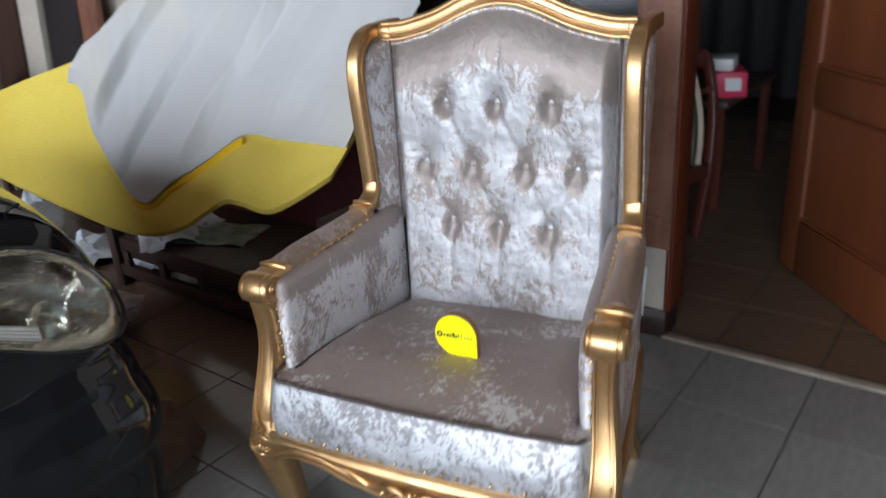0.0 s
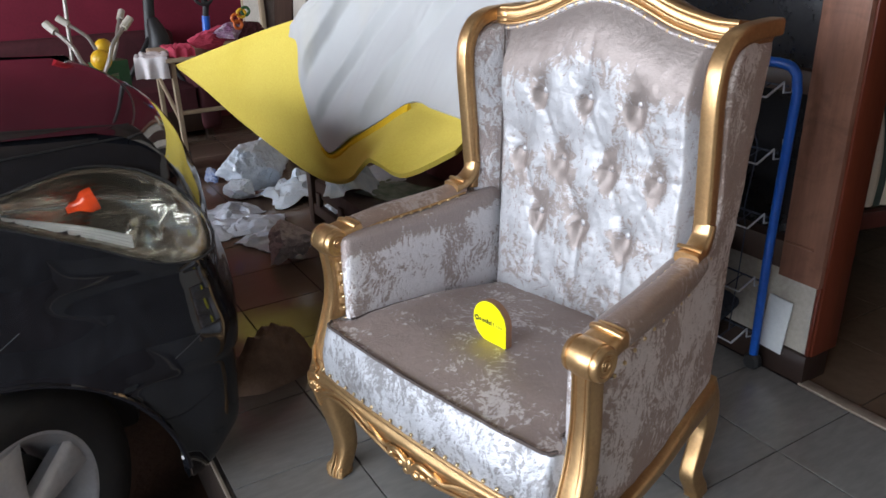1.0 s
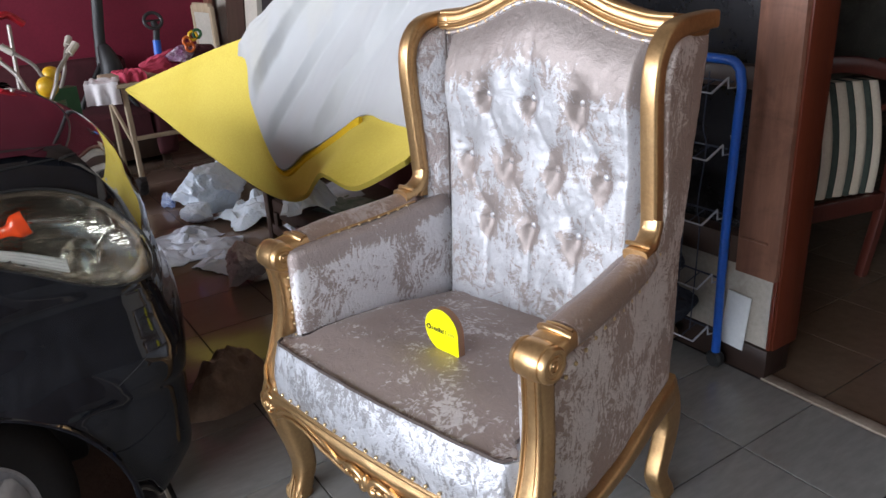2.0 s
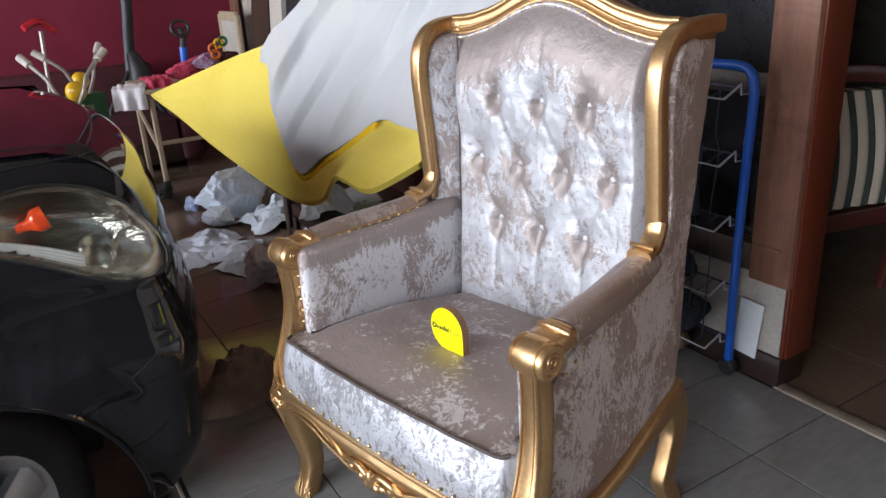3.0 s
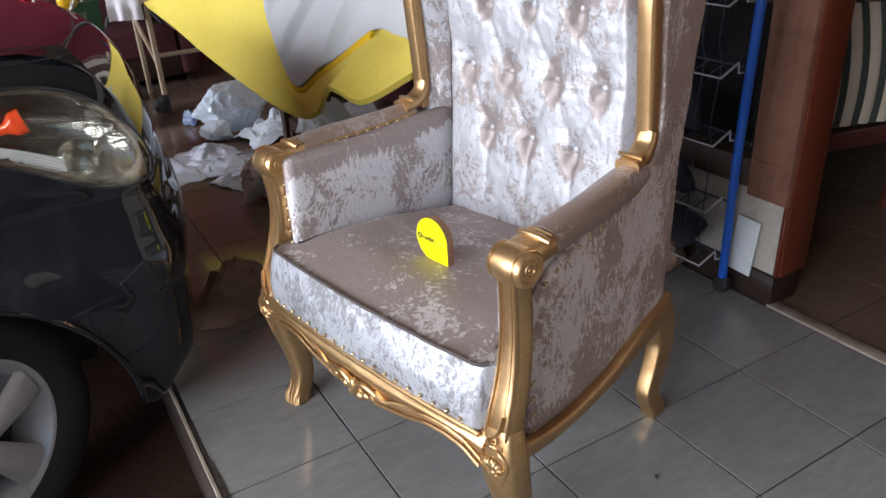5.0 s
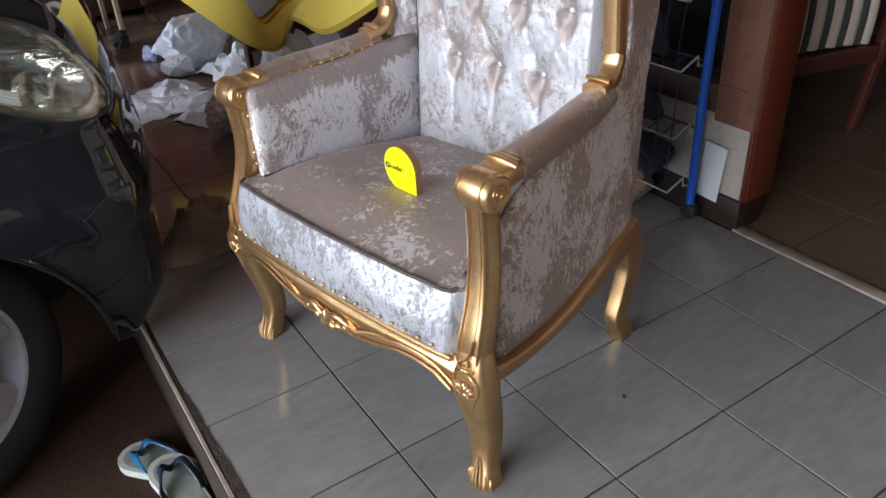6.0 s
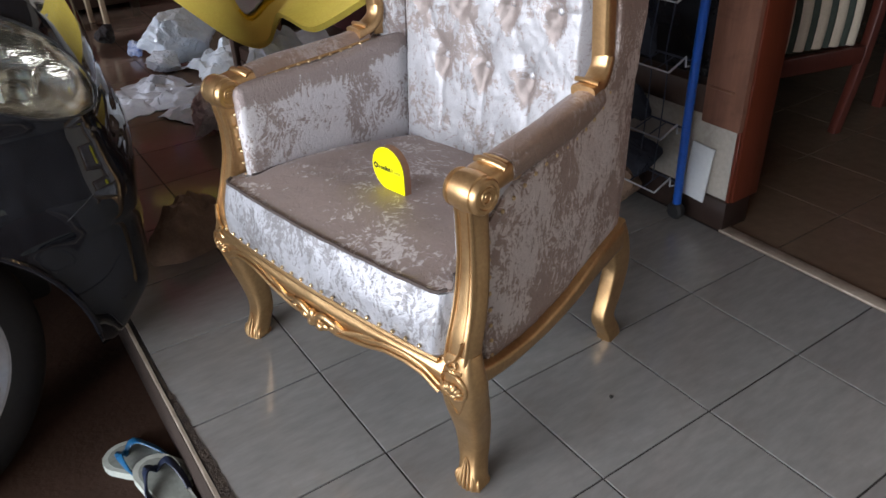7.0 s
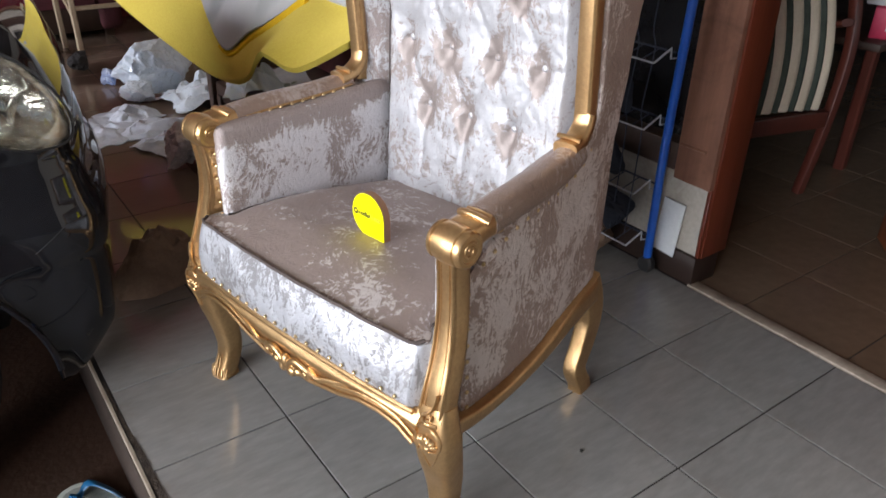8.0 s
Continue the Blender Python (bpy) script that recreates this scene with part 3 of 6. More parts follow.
def back_front(x, z):
    """The tufted front of the back: puffs between buttons, with shallow folds that run from button to button."""
    pit = 0.0
    for bx, bz in TUFTS:
        dx, dz = x - bx, z - bz
        if abs(dx) < 0.09 and -0.07 < dz < 0.10:
            # the cloth is drawn in at the button: a steep little shelf narrowing below it, a long slack slope above
            wob = 1 + 0.25 * noise.noise((x * 45, z * 45, bx * 31))
            if dz < 0:
                near = wob * (abs(dx / (0.028 + 0.25 * dz)) ** 2.4 + abs(dz / 0.050) ** 2.4) ** (1 / 2.4)
                pit = max(pit, 0.50 * smoothstep(1.25, -0.05, near))
            else:
                near = wob * ((dx / (0.021 + 0.08 * dz)) ** 2 + (dz / 0.042) ** 2) ** 0.5
                pit = max(pit, 0.48 * math.exp(-1.4 * near ** 1.2))
    fold = max(seam(x, z, a, b, 0.0075) for a, b in FOLDS)
    roll = min(1, max(0, (arc_low(x) + 0.012 - z) / 0.135))
    rim = smoothstep(0.0, 0.030, BACK_HALF - abs(x)) * (1 - (1 - roll) ** 2.2)
    wrinkle = 0.0020 * noise.noise((x * 24, z * 20, 1.3)) + 0.0010 * noise.noise((x * 62, z * 48, 4.1)) + 0.0007 * noise.noise((x * 130, z * 100, 7.7))
    return lerp_table(BACK_Y, z) + 0.024 - rim * ((0.042 + 0.015 * smoothstep(0.76, 0.94, z)) * (1 - pit) - 0.0026 * fold * (1 - pit)) + wrinkle


def stud_mesh():
    bm = lathe([(0.0, 0.0034), (0.0030, 0.0025), (0.0046, 0.0), (0.0038, -0.0015), (0.0, -0.0015)], "z", 7)
    me = bpy.data.meshes.new("stud")
    bm.to_mesh(me)
    bm.free()
    me.materials.append(STUD)
    me.polygons.foreach_set("use_smooth", [True] * len(me.polygons))
    return me


STUD_MESH = stud_mesh()


def stud_line(parent, points, gap, out):
    """Domed nail heads at even gaps along a line, each a part of its own."""
    pts, acc = [Vector(p) for p in points], 0.0
    turn = Vector(out).to_track_quat("Z", "Y").to_matrix().to_4x4()
    for a, b in zip(pts, pts[1:]):
        run = (b - a).length
        while acc < run:
            ob = new("stud", STUD_MESH)
            ob.parent = parent
            ob.matrix_basis = Matrix.Translation(a + (b - a) * (acc / run)) @ turn
            acc += gap
        acc -= run


def joined(bm, other):
    me = bpy.data.meshes.new("tmp")
    other.to_mesh(me)
    other.free()
    bm.from_mesh(me)
    bpy.data.meshes.remove(me)


def scroll(s):
    """The rolled nose at an arm's end: a smooth roll between two turned rings, flat cheeks with a small spiral, and the neck behind it."""
    c = Vector((s * 0.345, 0.022, 0.607))
    bm = bmesh.new()
    prof = [(0.0, -0.0315), (0.019, -0.0315), (0.021, -0.0335), (0.0265, -0.0335), (0.0300, -0.030), (0.0305, -0.0255), (0.0280, -0.0235), (0.0285, -0.0215), (0.0310, -0.0200), (0.0325, -0.010), (0.0330, 0.0)]
    prof += [(r, -h) for r, h in reversed(prof[:-1])]
    made = lathe(prof, "x", 30)
    for vert in made.verts:
        vert.co = c + vert.co
    joined(bm, made)
    for d in (-1, 1):
        spiral = [c + Vector((d * 0.0322, (0.0155 - 0.0115 * k / 22) * math.cos(0.42 * k), (0.0155 - 0.0115 * k / 22) * math.sin(0.42 * k))) for k in range(23)]
        sweep(bm, spiral, (0.0021, 0.0021), (1, 0, 0), 6)
    # the neck that runs back to the pad, with a raised collar across it
    sweep(bm, curve_points([(s * 0.345, 0.024, 0.612), (s * 0.344, 0.055, 0.618), (s * 0.341, 0.090, 0.618), (s * 0.338, 0.115, 0.612)], 6), lambda u: (0.0305 - 0.003 * u, 0.021 - 0.002 * u), (1, 0, 0), 16, 3.6)
    sweep(bm, [(s * 0.343 - 0.029, 0.070, 0.634), (s * 0.343 - 0.014, 0.064, 0.6405), (s * 0.343 + 0.014, 0.064, 0.6405), (s * 0.343 + 0.029, 0.070, 0.634)], (0.0065, 0.006), (0, 1, 0), 10)
    sweep(bm, [(s * 0.342 - 0.024, 0.083, 0.636), (s * 0.342, 0.080, 0.6400), (s * 0.342 + 0.024, 0.083, 0.636)], (0.0035, 0.004), (0, 1, 0), 8)
    return bm


def rosette(s):
    """A small fan of petals framed by thin curled leaves, carved in low relief on a knee."""
    bm = bmesh.new()
    c = Vector((s * 0.357, -0.0585, 0.252))
    ball(bm, c + Vector((0, 0.001, 0.006)), (0.0065, 0.005, 0.011), 10, 8)
    for sx in (-1, 1):
        for k, (dx, dz, w) in enumerate(((0.008, 0.013, 0.0040), (0.016, 0.010, 0.0038), (0.021, 0.002, 0.0033))):
            sweep(bm, curve_points([c + Vector((sx * 0.002, 0.003, -0.006)), c + Vector((sx * dx * 0.7, -0.002 + 0.0012 * k, dz * 0.5)), c + Vector((sx * dx, 0.004 + 0.001 * k, dz))], 5), lambda u: (w * (0.55 + 0.6 * math.sin(2.6 * u)), 0.0040), (1, 0, 0), 8)
        sweep(bm, curve_points([c + Vector((sx * 0.006, 0.003, -0.016)), c + Vector((sx * 0.024, 0.005, -0.006)), c + Vector((sx * 0.027, 0.006, 0.014)), c + Vector((sx * 0.015, 0.004, 0.031)), c + Vector((0, 0.004, 0.034))], 6), lambda u: (0.0032, 0.0036), (1, 0, 0), 8)
        sweep(bm, curve_points([c + Vector((sx * 0.021, 0.008, -0.012)), c + Vector((sx * 0.014, 0.011, -0.034)), c + Vector((sx * 0.002, 0.016, -0.060))], 5), lambda u: (0.0028 * (1 - 0.6 * u), 0.0034), (1, 0, 0), 8)
    ball(bm, c + Vector((0, 0.003, -0.013)), (0.0075, 0.005, 0.0085), 10, 8)
    # the little curl over the fan
    sweep(bm, curve_points([c + Vector((s * 0.016, 0.010, 0.040)), c + Vector((-s * 0.004, 0.006, 0.038)), c + Vector((-s * 0.013, 0.007, 0.050)), c + Vector((-s * 0.002, 0.008, 0.060)), c + Vector((s * 0.006, 0.012, 0.073)), c + Vector((s * 0.010, 0.018, 0.096))], 6), lambda u: (0.0040 * (1 - 0.5 * u), 0.0042), (1, 0, 0), 8)
    sweep(bm, curve_points([c + Vector((-s * 0.004, 0.006, 0.046)), c + Vector((s * 0.005, 0.007, 0.049)), c + Vector((s * 0.002, 0.010, 0.056))], 5), (0.0030, 0.0036), (1, 0, 0), 8)
    bmesh.ops.translate(bm, verts=bm.verts, vec=(0, 0.0085, 0.012))
    return bm


def toe_rib(s, k, set_out):
    """One fine rib of the leaf carved low over a front foot."""
    w = (k - 3) / 3
    top = 0.066 - 0.030 * abs(w) ** 1.3
    dx, dy = 0.027 * w, -0.028 + 0.012 * w * w
    pts = curve_points([(s * 0.350 + dx, 0.004 + set_out + dy * 0.95, 0.002), (s * 0.350 + dx, 0.005 + set_out + dy * 0.97, 0.016), (s * 0.347 + dx * 0.75, 0.012 + set_out + dy * 0.90, top * 0.7), (s * 0.345 + dx * 0.45, 0.015 + set_out + dy * 0.84, top)], 5)
    return swept(pts, lambda u: (0.0044 * (1.05 - 0.8 * u), 0.0038 * (1.05 - 0.75 * u)), (1, 0, 0), 8)


def armchair():
    chair = thing("armchair", CHAIR, "wing armchair in crushed taupe-silver velvet with a carved gold frame", "armchair")

    def piece(name, bm, mat, parent=None, label="", smooth=40.0):
        return part(name, bm, mat, parent or chair, label, smooth)

    for s in (-1, 1):
        # front leg with its knee and carved foot; one foot stands a little further out
        set_out = -0.010 if s < 0 else 0.0
        pts = curve_points([(s * 0.351, -0.012, 0.325), (s * 0.355, -0.018, 0.275), (s * 0.352, -0.008, 0.21), (s * 0.344, 0.012 + 0.6 * set_out, 0.14), (s * 0.341, 0.019 + 0.8 * set_out, 0.085), (s * 0.345, 0.013 + set_out, 0.04), (s * 0.350, 0.005 + set_out, 0.012), (s * 0.350, 0.005 + set_out, 0.0)], 6)
        wide = [(0, 0.030), (0.08, 0.0345), (0.16, 0.0412), (0.3, 0.0385), (0.5, 0.0290), (0.68, 0.0235), (0.82, 0.0245), (0.95, 0.0285), (1, 0.0275)]
        deep = [(0, 0.022), (0.08, 0.0255), (0.16, 0.0285), (0.3, 0.0280), (0.5, 0.0245), (0.68, 0.0220), (0.82, 0.0230), (0.95, 0.0268), (1, 0.0258)]
        leg = piece("leg", swept(pts, lambda u: (lerp_table(wide, u), lerp_table(deep, u)), (1, 0, 0), 20, 3.8), GOLD)
        piece("rosette", rosette(s), GOLD, leg, "carved gold flower on the knee")
        for k in range(7):
            piece("toe_rib", toe_rib(s, k, set_out), GOLD, leg)
        # back leg, sawn from a flat board
        pts = curve_points([(s * 0.290, 0.520, 0.300), (s * 0.290, 0.545, 0.245), (s * 0.289, 0.556, 0.185), (s * 0.288, 0.540, 0.118), (s * 0.289, 0.520, 0.066), (s * 0.296, 0.536, 0.020), (s * 0.297, 0.540, 0.0)], 6)
        table2 = [(0, 0.036), (0.2, 0.034), (0.5, 0.029), (0.75, 0.023), (1, 0.026)]
        piece("leg", swept(pts, lambda u: (0.0185, lerp_table(table2, u) * 0.92), (1, 0, 0), 20, 9.0), GOLD)
        # front post of the arm, curved like a bow, with moulded edges
        pts = curve_points([(s * 0.352, -0.014, 0.300), (s * 0.353, -0.008, 0.345), (s * 0.350, 0.012, 0.405), (s * 0.344, 0.027, 0.470), (s * 0.342, 0.030, 0.530), (s * 0.345, 0.024, 0.590)], 7)
        wide = [(0, 0.028), (0.2, 0.0262), (0.45, 0.0225), (0.7, 0.0190), (0.9, 0.0182), (1, 0.0195)]
        post = piece("arm_post", swept(pts, lambda u: (lerp_table(wide, u), 0.021), (1, 0, 0), 18, 4.6), GOLD)
        n = len(pts) - 1
        for f, r in ((-0.80, 0.0034), (0.80, 0.0034), (s * 0.42, 0.0020), (-s * 0.50, 0.0016)):
            line = [p + Vector((f * lerp_table(wide, i / n), -0.0200, 0)) for i, p in enumerate(pts)]
            piece("bead", swept(line, (r, r * 1.3), (1, 0, 0), 8), GOLD, post)
        piece("scroll", scroll(s), GOLD, post, "gold rolled arm end with a small spiral")
        # arm: upholstered inside, pad on top, outer panel that runs up into the wing
        bm = bmesh.new()
        box(bm, (0.0, 0.026, 0.32), (0.042, 0.47, 0.625), 0.019, 5)
        bmesh.ops.subdivide_edges(bm, edges=[e for e in bm.edges if e.calc_length() > 0.05], cuts=14, use_grid_fill=True)
        for vert in bm.verts:
            x, y, z = vert.co
            full = 0.009 * math.sin(math.pi * min(1, max(0, (y - 0.01) / 0.46))) ** 0.6 * math.exp(-(((z - 0.54) / 0.10) ** 2)) * (1 - x / 0.042)
            x *= 1 - 0.40 * smoothstep(0.08, 0.02, y)
            vert.co = Vector((s * (lerp_table(INNER_X, y) + x - full + 0.0016 * noise.noise((y * 30, z * 30, s))), y, z + 0.016 * smoothstep(0.22, 0.42, y) * smoothstep(0.42, 0.60, z) - 0.006 * smoothstep(0.12, 0.0, y)))
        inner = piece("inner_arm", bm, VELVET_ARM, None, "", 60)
        # shade of the arm's rolled upper edge, painted as a band with fewer flakes
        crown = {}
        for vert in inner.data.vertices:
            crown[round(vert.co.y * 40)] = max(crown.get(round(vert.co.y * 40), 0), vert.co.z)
        band = inner.data.attributes.new("nap_shade", "FLOAT", "POINT")
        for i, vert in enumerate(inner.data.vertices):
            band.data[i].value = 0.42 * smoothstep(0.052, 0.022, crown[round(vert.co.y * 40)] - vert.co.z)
        stud_line(inner, curve_points([(s * 0.3165, 0.0255, 0.345), (s * 0.3165, 0.0255, 0.47), (s * 0.3165, 0.0275, 0.596)], 4), 0.027, (0, -1, 0))
        stud_line(inner, curve_points([(s * 0.314, 0.055, 0.6185), (s * 0.306, 0.16, 0.6255), (s * 0.294, 0.28, 0.631), (s * 0.284, 0.37, 0.639)], 4), 0.027, (-0.25 * s, 0, 1))
        piece("braid", swept(curve_points([(s * 0.317, 0.050, 0.6185), (s * 0.309, 0.16, 0.6265), (s * 0.297, 0.28, 0.632), (s * 0.287, 0.375, 0.641)], 5), (0.0035, 0.003), (1, 0, 0), 8), GOLD, inner, "thin gold braid under the nail heads")
        pts = curve_points([(s * 0.342, 0.090, 0.620), (s * 0.337, 0.17, 0.625), (s * 0.328, 0.26, 0.626), (s * 0.317, 0.34, 0.632), (s * 0.310, 0.385, 0.642)], 6)
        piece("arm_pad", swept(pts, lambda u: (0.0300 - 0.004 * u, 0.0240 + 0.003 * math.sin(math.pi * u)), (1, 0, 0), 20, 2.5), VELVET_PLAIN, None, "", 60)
        pts = curve_points([(s * 0.310, 0.352, 0.656), (s * 0.308, 0.388, 0.661), (s * 0.305, 0.412, 0.680), (s * 0.305, 0.421, 0.705)], 6)
        piece("arm_joint", swept(pts, lambda u: (0.0245 - 0.006 * u, 0.013), (1, 0, 0), 14, 3.5), GOLD)
        piece("collar", swept([(s * 0.306 - 0.024, 0.370, 0.671), (s * 0.306, 0.366, 0.6745), (s * 0.306 + 0.024, 0.370, 0.671)], (0.0045, 0.0045), (0, 1, 0), 8), GOLD)

        def outer(u, v, d=0.0):
            z = 0.23 + 0.806 * v
            a, b = lerp_table(FRONT_Y, z), lerp_table(REAR_Y, z)
            y = a + (b - a) * u
            low = lerp_table(PANEL_LOW, y)
            z = low + (z - 0.23) / 0.806 * (1.036 - low)
            edge = smoothstep(0, 0.08, u) * smoothstep(0, 0.08, 1 - u) * smoothstep(0, 0.05, v) * smoothstep(0, 0.05, 1 - v)
            x = lerp_table(SIDE_X, y) - 0.008 + 0.010 * edge + 0.003 * noise.noise((y * 12, z * 12, s)) + 0.0012 * noise.noise((y * 50, z * 40, s))
            return Vector((s * (x - d), y, z))

        panel = piece("side_panel", slab(lambda u, v: outer(u, v), lambda u, v: outer(u, v, 0.014), 40, 90), VELVET_SIDE, None, "", 60)
        line = [(s * 0.3445, 0.068, 0.262), (s * 0.3455, 0.062, 0.38), (s * 0.3455, 0.060, 0.50)]
        stud_line(panel, curve_points(line, 4), 0.034, (s, -0.2, 0))
        line = [(s * 0.3450, 0.095, 0.541), (s * 0.3395, 0.19, 0.573), (s * 0.3300, 0.31, 0.588), (s * 0.3205, 0.40, 0.612), (s * 0.3185, 0.436, 0.655)]
        stud_line(panel, curve_points(line, 6), 0.032, (s, 0, 0.2))
        # wing: inner cushion and gold band round its edge
        edge_x = 0.300 if s > 0 else 0.311

        def wing_in(u, v, d=0.0):
            z = 0.60 + 0.425 * v
            a, b = lerp_table(FRONT_Y, max(z, 0.66)) - 0.006, lerp_table(BACK_Y, z) + 0.03
            y = a + (b - a) * u
            x = edge_x - 0.013 - (edge_x - 0.270) * u - 0.005 * math.sin(math.pi * u) + 0.0012 * noise.noise((y * 40, z * 40, s + 5))
            return Vector((s * (x + d), y, min(z, 1.02)))

        piece("wing_lining", slab(lambda u, v: wing_in(u, v), lambda u, v: wing_in(u, v, 0.022), 14, 40), VELVET, None, "", 60)
        pts = curve_points([(s * edge_x, 0.419, 0.642), (s * edge_x, 0.4245, 0.69), (s * edge_x, 0.420, 0.76), (s * edge_x, 0.411, 0.86), (s * edge_x, 0.406, 0.935), (s * edge_x, 0.412, 0.985), (s * edge_x, 0.436, 1.020), (s * edge_x, 0.475, 1.036), (s * edge_x, 0.54, 1.040), (s * edge_x, 0.606, 1.040)], 7)
        band = piece("wing_band", swept(pts, lambda u: (0.0165, 0.0165), (1, 0, 0), 18, 5.5), GOLD, None, "gold band round the wing's edge")
        piece("bead", swept([p + Vector((-s * 0.0165, 0.002, 0.002)) for p in pts[4:46]], (0.0035, 0.0045), (1, 0, 0), 8), GOLD, band)
        # side rail, deeper towards the back
        pts = curve_points([(s * 0.346, 0.015, 0.246), (s * 0.341, 0.10, 0.229), (s * 0.335, 0.20, 0.227), (s * 0.327, 0.31, 0.240), (s * 0.315, 0.43, 0.267), (s * 0.304, 0.53, 0.280)], 6)
        piece("side_rail", swept(pts, lambda u: (0.0135, lerp_table([(0, 0.020), (0.35, 0.015), (0.65, 0.020), (1, 0.032)], u)), (1, 0, 0), 14, 4.0), GOLD)

    # carved front rail
    def rail(u, v, back=0.0):
        x = -0.335 + 0.67 * u
        z0, z1 = lerp_table(RAIL_LOW, abs(x)), 0.313
        z = z0 + (z1 - z0) * v
        swell = 0.008 * math.sin(math.pi * v) + 0.004 * math.cos(3 * math.pi * v)
        return Vector((x, -0.040 - bow(x) - swell * (1 - back) + 0.045 * back, z))

    apron = piece("front_rail", slab(lambda u, v: rail(u, v), lambda u, v: rail(u, v, 1.0), 70, 14), GOLD, None, "gold front rail with a serpentine edge")
    xs = [-0.325 + 0.01 * k for k in range(66)]
    piece("bead", swept([Vector((x, -0.048 - bow(x), lerp_table(RAIL_LOW, abs(x)) + 0.003)) for x in xs], (0.0042, 0.0040), (0, 1, 0), 8), GOLD, apron)
    piece("bead", swept([Vector((x, -0.047 - bow(x), lerp_table(RAIL_LOW, abs(x)) + 0.017)) for x in xs], (0.0022, 0.0030), (0, 1, 0), 8), GOLD, apron)
    piece("bead", swept([Vector((x, -0.046 - bow(x), 0.311)) for x in xs], (0.0045, 0.0050), (0, 1, 0), 8), GOLD, apron)
    bm = bmesh.new()
    for s in (-1, 1):
        sweep(bm, curve_points([(s * 0.004, -0.040, 0.224), (s * 0.014, -0.044, 0.246), (s * 0.034, -0.045, 0.257), (s * 0.056, -0.043, 0.252), (s * 0.068, -0.039, 0.240), (s * 0.058, -0.040, 0.232), (s * 0.050, -0.042, 0.239)], 6), lambda u: (0.0080 * (1 - 0.45 * u), 0.0075), (0, 1, 0), 10)
        sweep(bm, curve_points([(s * 0.062, -0.038, 0.252), (s * 0.090, -0.040, 0.245), (s * 0.120, -0.038, 0.255), (s * 0.175, -0.033, 0.268)], 6), lambda u: (0.0075 * (1 - 0.8 * u), 0.0060), (0, 1, 0), 8)
        ball(bm, (s * 0.013, -0.042, 0.222), (0.0115, 0.007, 0.010), 10, 8)
        ball(bm, (s * 0.032, -0.042, 0.230), (0.0105, 0.006, 0.0085), 10, 8)
    ball(bm, (0, -0.044, 0.241), (0.010, 0.009, 0.018), 12, 8)
    bmesh.ops.translate(bm, verts=bm.verts, vec=(0, -0.021, 0.012))
    piece("shell_carving", bm, GOLD, apron, "carved gold shell at the rail's middle")
    piece("rear_rail", boxed((-0.285, 0.515, 0.245), (0.285, 0.545, 0.31), 0.004), GOLD)

    # seat: front border and cushion
    def border(u, v, back=0.0):
        x = (-0.339 + 0.678 * u) * (1 - 0.008 * v)
        z = 0.306 + 0.121 * v
        bulge = 0.010 * math.sin(math.pi * v) ** 0.7 * (1 - back)
        return Vector((x, -0.042 + 0.018 * v - bow(x) - bulge + 0.034 * smoothstep(0.310, 0.339, abs(x)) + 0.06 * back + 0.0025 * noise.noise((x * 22, z * 26, 2)) + 0.001 * noise.noise((x * 70, z * 70, 2)), z))

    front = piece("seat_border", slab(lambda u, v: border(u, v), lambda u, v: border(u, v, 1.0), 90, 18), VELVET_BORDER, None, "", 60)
    stud_line(front, [Vector((x, -0.0490 - bow(x), 0.3265)) for x in [-0.31 + 0.02 * k for k in range(32)]], 0.0315, (0, -1, 0.1))

    def top(u, v, under=0.0):
        e = 2 * u - 1
        y = -0.024 + 0.020 * smoothstep(0.93, 1.0, abs(e)) * (1 - v) ** 2 - bow(0.326 * e) * (1 - v) ** 2 + 0.484 * v
        half = 0.326 + (lerp_table(INNER_X, y) + 0.004 - 0.326) * smoothstep(-0.02, 0.035, y + bow(0.326 * e) * (1 - v) ** 2)
        x = half * e
        flank = lerp_table([(-0.05, 0.427), (0.0, 0.430), (0.075, 0.431), (0.23, 0.423), (0.46, 0.384)], y)
        crown = 0.027 * max(0.0, math.cos(math.pi / 2 * e)) ** 0.65 * smoothstep(-0.06, 0.10, y)
        crown += 0.010 * math.exp(-(((abs(e) - 0.80) / 0.16) ** 2)) * smoothstep(0.0, 0.15, y)
        z = flank + crown - 0.012 * max(0.0, abs(e) - 0.93) / 0.07 * smoothstep(0, 0.05, y) + 0.0020 * noise.noise((x * 18, y * 18, 7)) + 0.0010 * noise.noise((x * 60, y * 60, 7))
        return Vector((x, y, z - under))

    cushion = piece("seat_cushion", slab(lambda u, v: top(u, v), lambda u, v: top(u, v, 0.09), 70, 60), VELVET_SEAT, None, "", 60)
    piece("piping", swept([top(0.008 + 0.984 * u / 60, 0.0) + Vector((0, -0.003, 0.0015)) for u in range(61)], (0.0036, 0.0036), (0, 1, 0), 8), PIPING, cushion, "dark piping along the seat's front edge")
    piece("piping", swept([top(u / 50, 0.955) + Vector((0, 0, 0.0035)) for u in range(1, 50)], (0.0038, 0.0038), (0, 1, 0), 8), PIPING, cushion)
    for u in (0.012, 0.988):
        piece("piping", swept([top(u, 0.08 + 0.034 * k) + Vector((0, 0, 0.004)) for k in range(26)], (0.0024, 0.0024), (1, 0, 0), 8), PIPING, cushion)

    # back: tufted front, plain rear, crest rail
    def tuft(u, v):
        x = -BACK_HALF + 2 * BACK_HALF * u
        z = 0.36 + (arc_low(x) + 0.012 - 0.36) * v
        return Vector((x, back_front(x, z), z))

    def rear_in(u, v):
        p = tuft(u, v)
        return Vector((p.x, lerp_table(REAR_Y, p.z) - 0.016, p.z))

